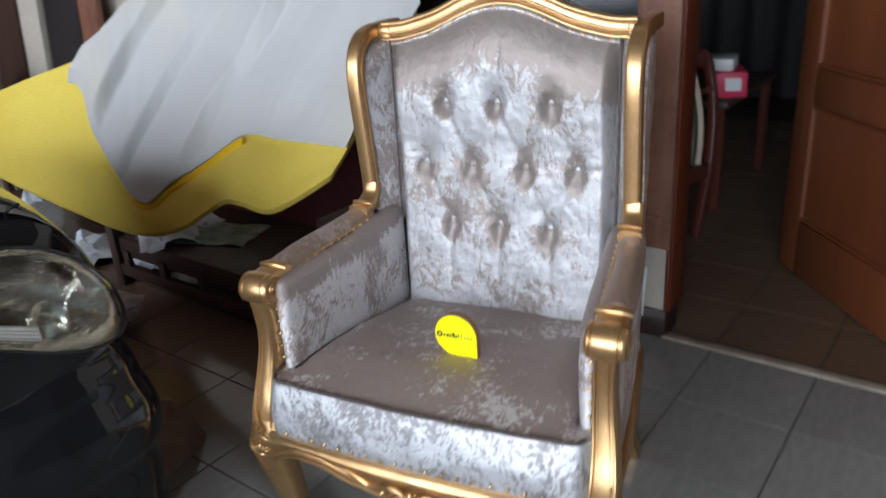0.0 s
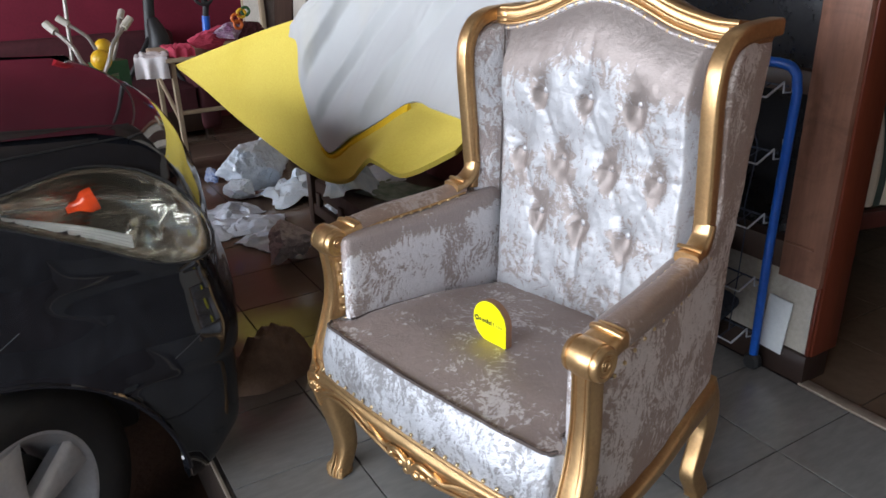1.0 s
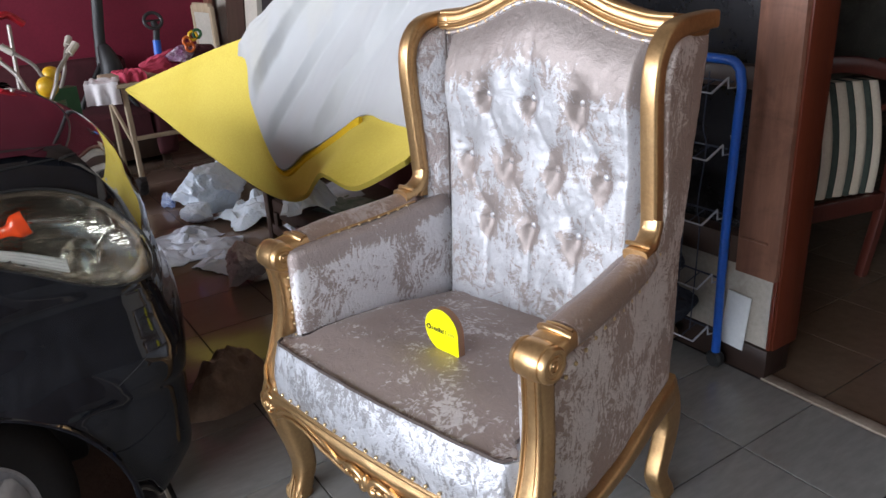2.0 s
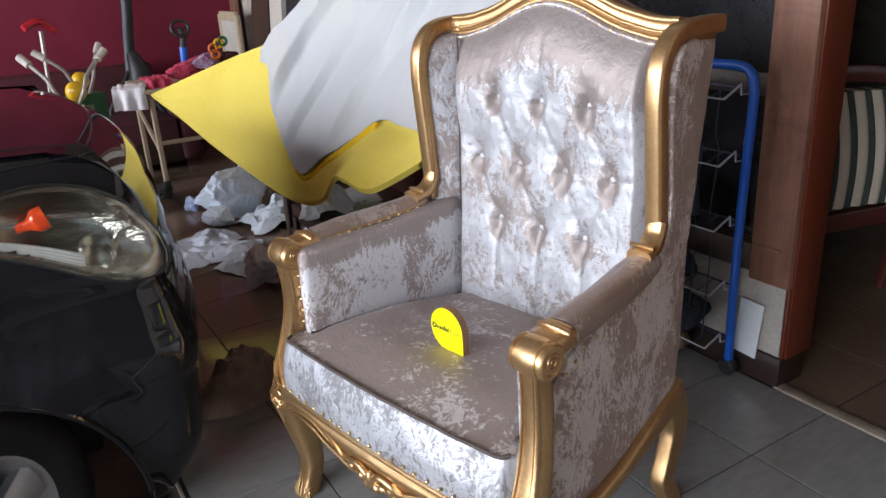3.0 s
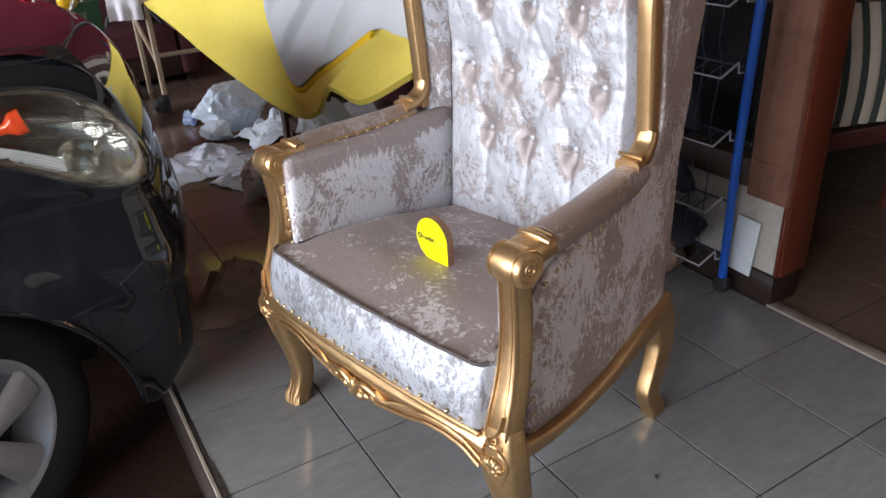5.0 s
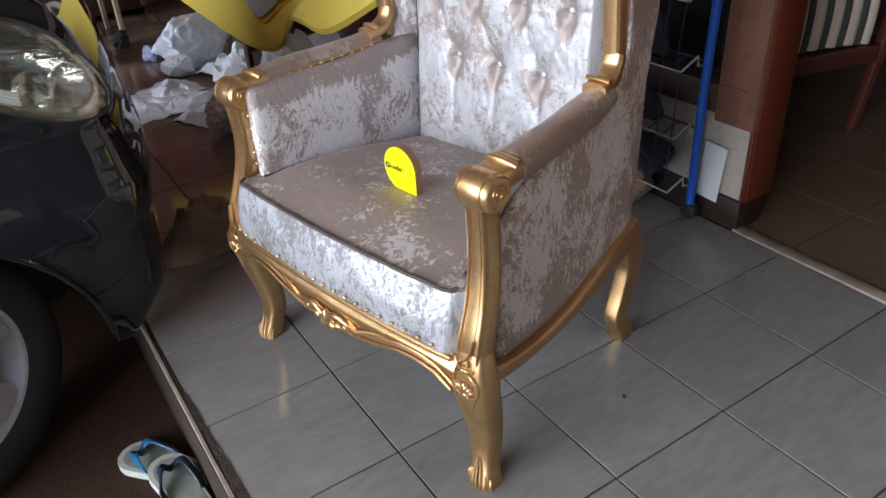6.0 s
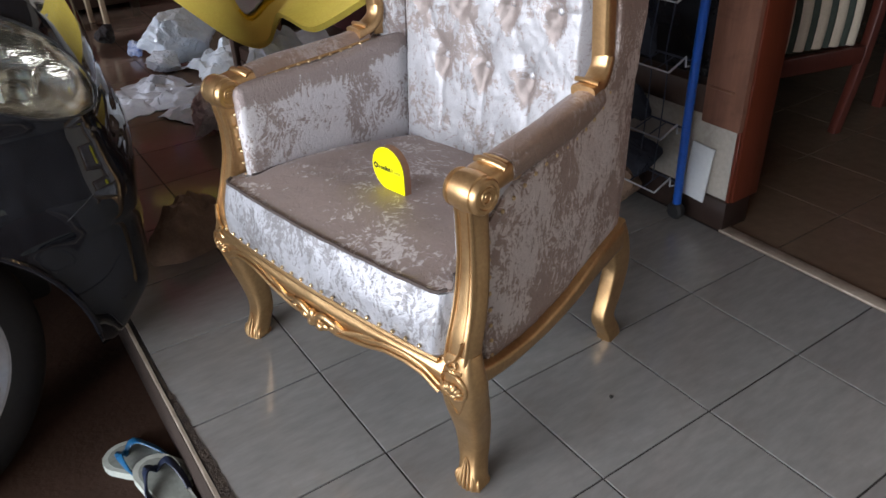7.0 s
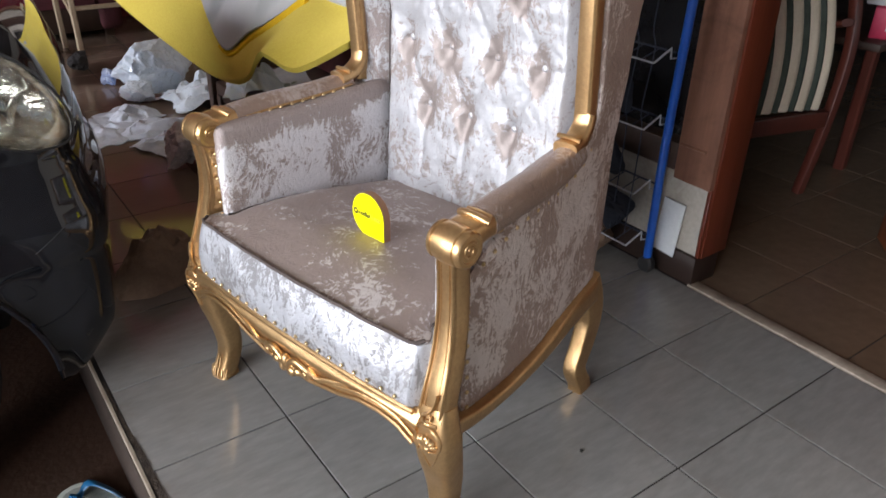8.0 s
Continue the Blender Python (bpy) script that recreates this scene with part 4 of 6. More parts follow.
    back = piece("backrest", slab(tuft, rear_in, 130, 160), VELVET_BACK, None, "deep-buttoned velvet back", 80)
    # painted shade and flattened pile: fewer flakes along the top and round each button
    nap_shade = back.data.attributes.new("nap_shade", "FLOAT", "POINT")
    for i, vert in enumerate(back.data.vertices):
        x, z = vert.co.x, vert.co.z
        hollow_shade = max(math.exp(-(((x - bx + 0.002) / max(0.012, 0.028 + 0.28 * (z - bz + 0.015))) ** 2 + ((z - bz + 0.024) / 0.030) ** 2) ** 1.2) + 0.45 * math.exp(-(((x - bx) / 0.018) ** 2 + ((z - bz - 0.032) / 0.022) ** 2)) for bx, bz in TUFTS)
        nap_shade.data[i].value = 0.50 * hollow_shade + 0.55 * smoothstep(0.16, 0.02, arc_low(x) - z)
    for bx, bz in TUFTS:
        bm = bmesh.new()
        ball(bm, (bx, back_front(bx, bz) - 0.0015, bz), (0.0078, 0.0045, 0.0078), 14, 10)
        piece("button", bm, VELVET_BACK, back)
    for s in (-1, 1):
        piece("piping", swept([Vector((s * (BACK_HALF - 0.001), lerp_table(BACK_Y, z) + 0.006, z)) for z in [0.38 + 0.02 * k for k in range(33)]], (0.0026, 0.0026), (1, 0, 0), 8), PIPING, back)

    def rear(u, v, d=0.0):
        x = -0.300 + 0.60 * u
        z = 0.245 + (max(1.036, arc_low(x) + 0.02) - 0.245) * v
        return Vector((x, lerp_table(REAR_Y, z) - 0.006 - d, z))

    piece("rear_panel", slab(lambda u, v: rear(u, v), lambda u, v: rear(u, v, 0.008), 30, 30), VELVET_SIDE, None, "", 60)
    xs = [-0.284 + 0.568 * k / 60 for k in range(61)]
    crest = piece("crest_rail", swept([Vector((x, 0.520, arc_low(x) + 0.021)) for x in xs], lambda u: (0.026, 0.0205), (0, 1, 0), 16, 3.0), GOLD, None, "gold serpentine crest rail")
    piece("bead", swept([Vector((x, 0.494, arc_low(x) + 0.005)) for x in xs], (0.0055, 0.0055), (0, 1, 0), 10), GOLD, crest)
    piece("bead", swept([Vector((x, 0.491, arc_low(x) + 0.018)) for x in xs], (0.0030, 0.0030), (0, 1, 0), 10), GOLD, crest)
    piece("bead", swept([Vector((x, 0.500, arc_low(x) + 0.038)) for x in xs], (0.008, 0.007), (0, 1, 0), 10), GOLD, crest)
    piece("edging", swept([Vector((x, 0.487, arc_low(x) - 0.003)) for x in xs[3:-3]], (0.010, 0.006), (0, 1, 0), 10), VELVET, back, "pale velvet edging with brass nails")
    stud_line(back, [Vector((x, 0.4795, arc_low(x) - 0.003)) for x in xs[4:-4]], 0.028, (0, -1, 0))
    for s in (-1, 1):
        piece("corner_block", boxed((min(s * 0.262, s * 0.304), 0.492, 1.008), (max(s * 0.262, s * 0.304), 0.602, 1.052), 0.010, 3), GOLD, crest)
    return chair


armchair()


def seat_sign():
    """A yellow drop-shaped plate with a brown edge, stood on the seat."""
    r, t = 0.0450, 0.016
    sign = thing("sign_plate", Matrix.Translation(on_chair(0.019, 0.141, 0.4975)) @ pose(0, 0, 0, 0, 0, -79.5), "small yellow drop-shaped sign plate standing on the seat", "sign")
    pts = [(r * math.cos(a), r * math.sin(a)) for a in [k * math.pi / 24 for k in range(0, 37)]] + [(r, -r)]
    bm = bmesh.new()
    rim = [bm.verts.new((x, 0, z)) for x, z in pts]
    f = bm.faces.new(rim)
    made = bmesh.ops.extrude_face_region(bm, geom=[f])["geom"]
    for vert in made:
        if isinstance(vert, bmesh.types.BMVert):
            vert.co.y += t
    part("board", bm, SIGN_EDGE, sign, "brown board edge", 30)
    bm = bmesh.new()
    a = [bm.verts.new((x * 0.995, -0.0012, z * 0.995)) for x, z in pts]
    b = [bm.verts.new((x * 0.995, 0.0004, z * 0.995)) for x, z in pts]
    bm.faces.new(a)
    for k in range(len(a)):
        bm.faces.new((a[k], a[(k + 1) % len(a)], b[(k + 1) % len(b)], b[k]))
    part("face", bm, SIGN_FACE, sign, "bright yellow face", 30)
    for k, (w, h) in enumerate(((0.0034, 0.0068), (0.0046, 0.0068), (0.0046, 0.0068), (0.0048, 0.0102), (0.0046, 0.0068), (0.0018, 0.0102), (0.0018, 0.0096))):
        x = -0.0262 + 0.0064 * k
        part("lettering", boxed((x, -0.0020, -0.004), (x + w, -0.0013, -0.004 + h)), INK, sign, "", 0)
    for k in range(3):
        part("lettering", boxed((0.0185 + 0.0064 * k, -0.0020, -0.004), (0.0232 + 0.0064 * k, -0.0013, 0.0028)), INK_FAINT, sign, "", 0)
    bm = lathe([(0.0028, -0.0020), (0.0066, -0.0020), (0.0066, -0.0013), (0.0028, -0.0013), (0.0028, -0.0020)], "y", 18)
    for vert in bm.verts:
        vert.co.x -= 0.0345
        vert.co.z += 0.0005
    part("emblem", bm, INK, sign, "", 0)


seat_sign()


# ---- the car ----
CAR_AT = pose(-0.118, 1.10, GROUND)
HALF, NOSE = 0.80, -0.125


def car_plan():
    """The plan line of the body, from the rear right round the nose to the rear left, with outward normals."""
    right = [Vector((-3.72 + 3.16 * k / 158, -HALF, 0)) for k in range(158)]

    def front(y):
        return NOSE * (abs(y) / HALF) ** 1.9

    # the flank, a tight corner, and the bowed nose, then even steps along them
    c = 0.075
    a, m, b = Vector((NOSE - 1.6 * c, -HALF, 0)), Vector((NOSE + 0.008, -HALF, 0)), Vector((front(c - HALF), c - HALF, 0))
    path = [Vector((-0.56, -HALF, 0))] + [a * (1 - t) ** 2 + m * 2 * t * (1 - t) + b * t * t for t in [k / 20 for k in range(21)]]
    path += [Vector((front(y), y, 0)) for y in [(c - HALF) * (1 - k / 40) for k in range(1, 41)]]
    run = [0.0]
    for p, q in zip(path, path[1:]):
        run.append(run[-1] + (q - p).length)
    turn, j = [], 0
    for k in range(61):
        at = run[-1] * k / 60
        while j < len(run) - 2 and run[j + 1] < at:
            j += 1
        turn.append(path[j] + (path[j + 1] - path[j]) * ((at - run[j]) / (run[j + 1] - run[j])))
    half = right + turn
    return half + [Vector((p.x, -p.y, 0)) for p in reversed(half[:-1])]


PLAN = car_plan()


def plan_normal(i):
    a, b = PLAN[max(0, i - 1)], PLAN[min(len(PLAN) - 1, i + 1)]
    d = (b - a).normalized()
    return Vector((d.y, -d.x, 0))


FRONT_IN = [(0.30, 0.115), (0.308, 0.075), (0.32, 0.048), (0.335, 0.032), (0.355, 0.020), (0.40, 0.008), (0.47, 0.0), (0.58, 0.0), (0.68, 0.012), (0.78, 0.017), (0.88, 0.029), (0.96, 0.056), (1.00, 0.083), (1.03, 0.118), (1.05, 0.160), (1.06, 0.205)]
SIDE_IN = [(0.30, 0.075), (0.308, 0.045), (0.32, 0.026), (0.335, 0.015), (0.355, 0.008), (0.40, 0.003), (0.45, 0.0), (0.60, 0.0), (0.72, 0.006), (0.80, 0.010), (0.88, 0.016), (0.96, 0.028), (1.00, 0.040), (1.03, 0.058), (1.05, 0.082), (1.06, 0.115)]


def car_skin(i, z, out=0.0):
    """A point of the body's skin at plan index i and height z over the ground."""
    p, nrm = PLAN[i], plan_normal(i)
    w = smoothstep(-0.62, -0.10, p.x)
    inset = lerp_table(SIDE_IN, z) * (1 - w) + lerp_table(FRONT_IN, z) * w
    # hollow under the lamp, a fuller bumper, its stepped lower panel, and a flare over each wheel
    c = smoothstep(-0.50, -0.28, p.x)
    inset += c * (0.013 * math.exp(-(((z - 0.772) / 0.026) ** 2)) - 0.017 * math.exp(-(((z - 0.628) / 0.060) ** 2)) + 0.007 * (1 - smoothstep(0.545, 0.560, z)) * smoothstep(0.36, 0.44, z))
    for wx in (-0.600, -3.05):
        inset -= 0.010 * math.exp(-(((math.hypot(p.x - wx, z - 0.285) - 0.345) / 0.05) ** 2)) * (1 - smoothstep(-0.32, -0.22, p.x))
    hang = 0.075 * smoothstep(-0.11, -0.25, p.x) * smoothstep(-0.60, -0.40, p.x) * (1 - smoothstep(0.30, 0.46, z))
    return p - nrm * (inset - out) + Vector((0, 0, z - hang))


def wheel(parent, x, y, steer, side):
    hub = new("wheel")
    hub.parent = parent
    hub.matrix_basis = pose(x, y, 0.300, 0, 0, steer + (0 if side < 0 else 180))
    prof = [(0.188, -0.005), (0.197, -0.012), (0.220, -0.026), (0.258, -0.032), (0.284, -0.022), (0.298, -0.004), (0.306, 0.018), (0.306, 0.145), (0.296, 0.165), (0.24, 0.172), (0.19, 0.165), (0.186, 0.15), (0.186, 0.0)]
    part("tyre", lathe(prof + [prof[0]], "y", 64), RUBBER, hub)
    bm = bmesh.new()
    for k in range(72):
        a = 2 * math.pi * k / 72
        for h in (0.035, 0.082, 0.128):
            c = Vector((0.3065 * math.cos(a + h * 3), h, 0.3065 * math.sin(a + h * 3)))
            made = bmesh.ops.create_cube(bm, size=1)["verts"]
            turn = Matrix.Rotation(-(a + h * 3), 4, "Y")
            for vert in made:
                vert.co = turn @ Vector((vert.co.x * 0.008, vert.co.y * 0.034, vert.co.z * 0.017)) + c
    part("tread", bm, RUBBER, hub, "", 0)
    rim = part("rim", lathe([(0.190, 0.150), (0.150, 0.14), (0.150, 0.05), (0.165, 0.022), (0.178, 0.004), (0.186, -0.008), (0.193, -0.010), (0.196, 0.0), (0.190, 0.02), (0.190, 0.150)], "y", 64), ALLOY, hub, "silver five-spoke alloy rim")
    for k in range(5):
        a = 2 * math.pi * k / 5 + 0.35
        d, t = Vector((math.cos(a), 0, math.sin(a))), Vector((-math.sin(a), 0, math.cos(a)))
        bm = slab(lambda u, v: d * (0.035 + 0.140 * u) + t * ((v - 0.5) * (0.050 + 0.050 * u)) + Vector((0, 0.010 - 0.016 * math.sin(math.pi * v) ** 0.5 - 0.004 * (1 - u), 0)),
                  lambda u, v: d * (0.035 + 0.140 * u) + t * ((v - 0.5) * (0.046 + 0.046 * u)) + Vector((0, 0.035, 0)), 8, 8)
        part("spoke", bm, ALLOY, rim)
    part("hub_cap", lathe([(0.0, -0.006), (0.022, -0.006), (0.027, -0.002), (0.030, 0.006), (0.050, 0.008), (0.055, 0.02), (0.055, 0.05), (0.0, 0.05)], "y", 32), ALLOY, rim)
    part("hub_badge", lathe([(0.0, -0.0085), (0.019, -0.008), (0.021, -0.0055), (0.0, -0.005)], "y", 24), TRIM, rim)
    part("brake_drum", lathe([(0.0, 0.055), (0.13, 0.055), (0.135, 0.12), (0.0, 0.12)], "y", 32), TRIM, hub)
    return hub


def car():
    body_root = thing("car", CAR_AT, "glossy black car with clear headlamps parked against the raised floor", "car")
    heights = [0.30, 0.308, 0.32, 0.335, 0.355, 0.38, 0.42, 0.46] + [0.48 + 0.01 * k for k in range(27)] + [0.752 + 0.012 * k for k in range(25)] + [1.05, 1.056, 1.06]
    wheels = [(-0.600, 0.295), (-3.05, 0.295)]
    mid = len(PLAN) // 2
    tip, end = mid - 61, mid - 37

    def lamp_bounds(u):
        top = smooth_table([(0, 0.975), (0.15, 0.990), (0.30, 1.005), (0.42, 1.014), (0.50, 1.014), (0.60, 1.006), (0.70, 0.990), (0.80, 0.962), (0.88, 0.928), (0.95, 0.884), (1.0, 0.832)], u)
        bot = smooth_table([(0, 0.970), (0.15, 0.940), (0.30, 0.905), (0.46, 0.866), (0.60, 0.828), (0.70, 0.806), (0.78, 0.796), (0.86, 0.793), (0.93, 0.797), (0.97, 0.806), (1.0, 0.828)], u)
        return top, bot

    def in_lamp(i, z):
        k = min(i, len(PLAN) - 1 - i)
        u = (k - tip) / (end - tip)
        return 0 <= u <= 1 and lamp_bounds(u)[1] < z < lamp_bounds(u)[0]

    bm = bmesh.new()
    rows = [[bm.verts.new(car_skin(i, z)) for z in heights] for i in range(len(PLAN))]
    for i in range(len(PLAN) - 1):
        for j in range(len(heights) - 1):
            if all(in_lamp(a, heights[b]) for a in (i, i + 1) for b in (j, j + 1)):
                continue
            bm.faces.new((rows[i][j], rows[i + 1][j], rows[i + 1][j + 1], rows[i][j + 1]))
    gone = []
    for f in bm.faces:
        c = f.calc_center_median()
        if abs(c.y) > 0.55 and any(math.hypot(c.x - wx, max(0.0, c.z - wz)) < 0.335 for wx, wz in wheels):
            gone.append(f)
    bmesh.ops.delete(bm, geom=gone, context="FACES")
    for vert in bm.verts:
        if vert.is_boundary and abs(vert.co.y) > 0.5 and vert.co.z < 0.7:
            for wx, wz in wheels:
                up = max(0.0, vert.co.z - wz)
                r = math.hypot(vert.co.x - wx, up)
                if 0.1 < r < 0.42:
                    vert.co.x, vert.co.z = wx + (vert.co.x - wx) * 0.335 / r, wz + up * 0.335 / r if up else vert.co.z
    body = part("body", bm, CAR, body_root, "black lacquered body", 40)
    # rolled lips round the wheel openings and dark liners behind them
    for wx, wz in wheels:
        for s in (-1, 1):
            pts = [(wx + 0.335 * math.cos(a), s * 0.806, wz + 0.335 * math.sin(a)) for a in [0.05 + (math.pi - 0.1) * k / 40 for k in range(41)]]
            part("arch_lip", swept(pts, (0.009, 0.007), (0, 1, 0), 8), CAR, body)
            bm = bmesh.new()
            sheet(bm, lambda u, v: Vector((wx + (0.338 + 0.01 * v) * math.cos(-0.05 + (math.pi + 0.1) * u), s * (0.802 - 0.29 * v), wz + (0.338 + 0.01 * v) * math.sin(-0.05 + (math.pi + 0.1) * u))), 36, 3)
            part("wheel_liner", bm, MUD, body, "dusty brown wheel liner")
    part("underbody", boxed((-3.6, -0.50, 0.26), (-0.32, 0.50, 0.42), 0.02), TRIM, body_root)
    # bonnet
    bm = bmesh.new()

    def bonnet(u, v):
        i = len(PLAN) // 2 + int(round((v - 0.5) * 2 * 78))
        rim = car_skin(i, 1.06)
        w = abs(v - 0.5) * 2
        x = rim.x + (-1.60 - rim.x) * u
        rise = 0.125 * math.sin(math.pi / 2 * u) * (1 - 0.85 * min(1, abs(rim.y) / 0.70) ** 2) + 0.006 * math.exp(-(((w - 0.55) / 0.12) ** 2)) * smoothstep(0, 0.3, u)
        return Vector((x, rim.y, 1.06 + rise))

    sheet(bm, bonnet, 24, 76)
    part("bonnet", bm, CAR, body_root, "black bonnet with mirror-like lacquer", 60)
    front = [car_skin(i, 1.045, 0.001) for i in range(len(PLAN) // 2 - 75, len(PLAN) // 2 + 76)]
    part("bonnet_seam", swept(front, (0.0022, 0.0022), (0, 0, 1), 6), TRIM, body_root)
    # cabin
    def cabin(u, v):
        a = 2 * math.pi * u
        x0, y0 = -2.85 + 1.40 * math.copysign(abs(math.cos(a)) ** 0.5, math.cos(a)), 0.74 * math.copysign(abs(math.sin(a)) ** 0.4, math.sin(a))
        shrink = 1 - 0.22 * v
        lean = -0.42 * v * smoothstep(-2.6, -1.5, x0)
        return Vector((-2.85 + (x0 + 2.85) * (1 - 0.12 * v) + lean, y0 * shrink, 1.02 + 0.56 * math.sin(math.pi / 2 * v)))

    bm = bmesh.new()
    rows = sheet(bm, cabin, 48, 8, wrap=True)
    bm.faces.new([r[-1] for r in rows])
    bm.faces.new([r[0] for r in rows])
    part("windows", bm, CAR_GLASS, body_root, "dark tinted windows", 60)
    part("roof", slab(lambda u, v: Vector((-3.62 + 1.50 * u, -0.575 + 1.15 * v, 1.605 - 0.05 * (2 * v - 1) ** 2 - 0.04 * (2 * u - 1) ** 4)), lambda u, v: Vector((-3.62 + 1.50 * u, -0.575 + 1.15 * v, 1.54)), 16, 12), CAR, body_root)
    part("tail", boxed((-3.74, -0.74, 0.25), (-3.60, 0.74, 1.02), 0.04, 3), CAR, body_root)
    # headlamps: bright bowl, amber bulb, clear lens over them
    def lamp(side, out, bulge=0.0, rest=0.0):
        def fn(u, v):
            f = tip + (end - tip) * u
            i = int(f)
            top, bot = lamp_bounds(u)
            z = bot + (top - bot) * v
            o = out + bulge * max(0, (math.sin(math.pi * u) * math.sin(math.pi * v) - rest) / (1 - rest)) ** 0.7
            a, b = car_skin(i, z, o), car_skin(i + 1, z, o)
            p = a + (b - a) * (f - i)
            return Vector((p.x, p.y * side, p.z))
        return fn

    for side in (1, -1):
        lampset = new("headlamp")
        lampset.parent = body_root
        lampset["label"] = "clear headlamp with an amber bulb"
        bm = bmesh.new()
        sheet(bm, lamp(side, 0.004, -0.075, 0.30), 48, 24)
        part("bowl", bm, BOWL, lampset, "smoky reflector bowl", 60)
        for u, v, r in ((0.655, 0.27, 0.034), (0.84, 0.40, 0.046)):
            c, q = lamp(side, -0.030)(u, v), lamp(side, 0.0)(u, v)
            d = (q - c).normalized()
            turn = d.to_track_quat("Y", "Z").to_matrix()
            bm = lathe([(0.0, -0.022), (r * 0.35, -0.019), (r * 0.7, -0.010), (r, 0.002), (r * 1.06, 0.004), (r * 1.08, 0.0), (r * 1.0, -0.004)], "y", 28)
            for vert in bm.verts:
                vert.co = c + turn @ vert.co
            part("reflector", bm, CHROME, lampset, "bright round reflector", 50)
        bm = bmesh.new()
        c = lamp(side, -0.022)(0.475, 0.56)
        sweep(bm, curve_points([c + Vector((-0.040, 0.004 * side, -0.010)), c + Vector((-0.020, 0, -0.006)), c, c + Vector((0.014, 0, 0.004))], 5), lambda u: (0.009 + 0.012 * smoothstep(0.2, 0.6, u), 0.010 + 0.013 * smoothstep(0.3, 0.62, u)), (0, 1, 0), 14, 3.0)
        part("amber_bulb", bm, AMBER, lampset, "amber indicator bulb")
        a, b = lamp(side, -0.030)(0.51, 0.60), lamp(side, -0.022)(0.66, 0.66)
        part("bulb_shield", swept([a, (a + b) / 2, b], (0.006, 0.007), (0, 0, 1), 10), CHROME, lampset)
        a, b = lamp(side, -0.016)(0.18, 0.40), lamp(side, -0.026)(0.40, 0.48)
        part("bulb_shield", swept([a, (a + b) / 2, b], lambda u: (0.004 + 0.004 * u, 0.005), (0, 0, 1), 10), CHROME, lampset)
        # fluted strip along the lamp's foot
        for k in range(6):
            v = 0.035 + 0.038 * k
            part("flute", swept([lamp(side, -0.006)(0.08 + 0.52 * i / 14, v) for i in range(15)], (0.0040, 0.0032), (0, 0, 1), 8), FLUTE, lampset)
        bm = slab(lamp(side, 0.010, 0.022), lamp(side, 0.0065, 0.020), 48, 16)
        lens = part("lens", bm, LENS, lampset, "clear curved lens", 60)
        lens.visible_shadow = False
        rimline = [lamp(side, 0.012)(u / 40, 0) for u in range(41)] + [lamp(side, 0.012)(1 - u / 40, 1) for u in range(41)]
        part("lamp_seal", swept(rimline, (0.0024, 0.0024), (0, 0, 1), 6, 2.0, True), TRIM, lampset)
    # seam between wing and bumper
    seam = [car_skin(mid - 68 + k, 0.60 + 0.0130 * k, 0.0005) for k in range(2, 11)]
    part("seam", swept(seam, (0.0009, 0.0009), (0, 0, 1), 6), EDGE_DARK, body)
    scratch = [car_skin(mid - 48 + k, 0.554 + 0.0137 * k, 0.0006) for k in range(3, 7)]
    part("scratch", swept(scratch, (0.0006, 0.0006), (0, 0, 1), 6), EDGE_DARK, body)
    for x in (-0.600, -3.05):
        wheel(body_root, x, -0.785, 40 if x > -1 else 0, -1)
        wheel(body_root, x, 0.785, 40 if x > -1 else 0, 1)


MUD = paint("dusty_liner", (0.085, 0.055, 0.038), (0.06, 0.04, 0.028), rough=0.9)
EDGE_DARK = paint("seam_highlight", (0.035, 0.034, 0.033), (0.02, 0.019, 0.018), rough=0.4)
car()


# ---- foam and sheets heaped behind the armchair ----
def along(points, u):
    f = min(0.99999, max(0, u)) * (len(points) - 1)
    i = int(f)
    return points[i] + (points[i + 1] - points[i]) * (f - i)


# the heap's lower edge, the rim of the white sheet on it, and its upper edge towards the wall
FOAM_LOW = curve_points([(0.172, 2.478, 0.672), (0.225, 2.27, 0.605), (0.30, 2.03, 0.496), (0.39, 1.80, 0.390), (0.46, 1.63, 0.322), (0.50, 1.48, 0.315), (0.46, 1.22, 0.402), (0.40, 1.0, 0.505), (0.355, 0.83, 0.583), (0.345, 0.745, 0.594), (0.388, 0.658, 0.573), (0.474, 0.509, 0.663)], 8)
FOAM_MID = curve_points([(0.1725, 2.480, 0.674), (0.262, 2.255, 0.684), (0.381, 2.022, 0.748), (0.509, 1.796, 0.825), (0.482, 1.683, 0.640), (0.497, 1.52, 0.418), (0.55, 1.36, 0.50), (0.60, 1.20, 0.59), (0.644, 1.063, 0.668), (0.63, 0.90, 0.678), (0.60, 0.72, 0.69), (0.56, 0.53, 0.705)], 8)
FOAM_TOP = curve_points([(0.173, 2.482, 0.676), (0.30, 2.24, 0.762), (0.44, 1.98, 0.852), (0.571, 1.734, 0.936), (0.68, 1.62, 1.05), (0.80, 1.48, 1.17), (0.92, 1.32, 1.28), (1.02, 1.12, 1.35), (1.06, 0.95, 1.36), (1.04, 0.78, 1.30), (0.98, 0.62, 1.20), (0.88, 0.50, 1.02)], 8)
FOAM_OUT = Vector((-0.45, -0.55, 0.70)).normalized()


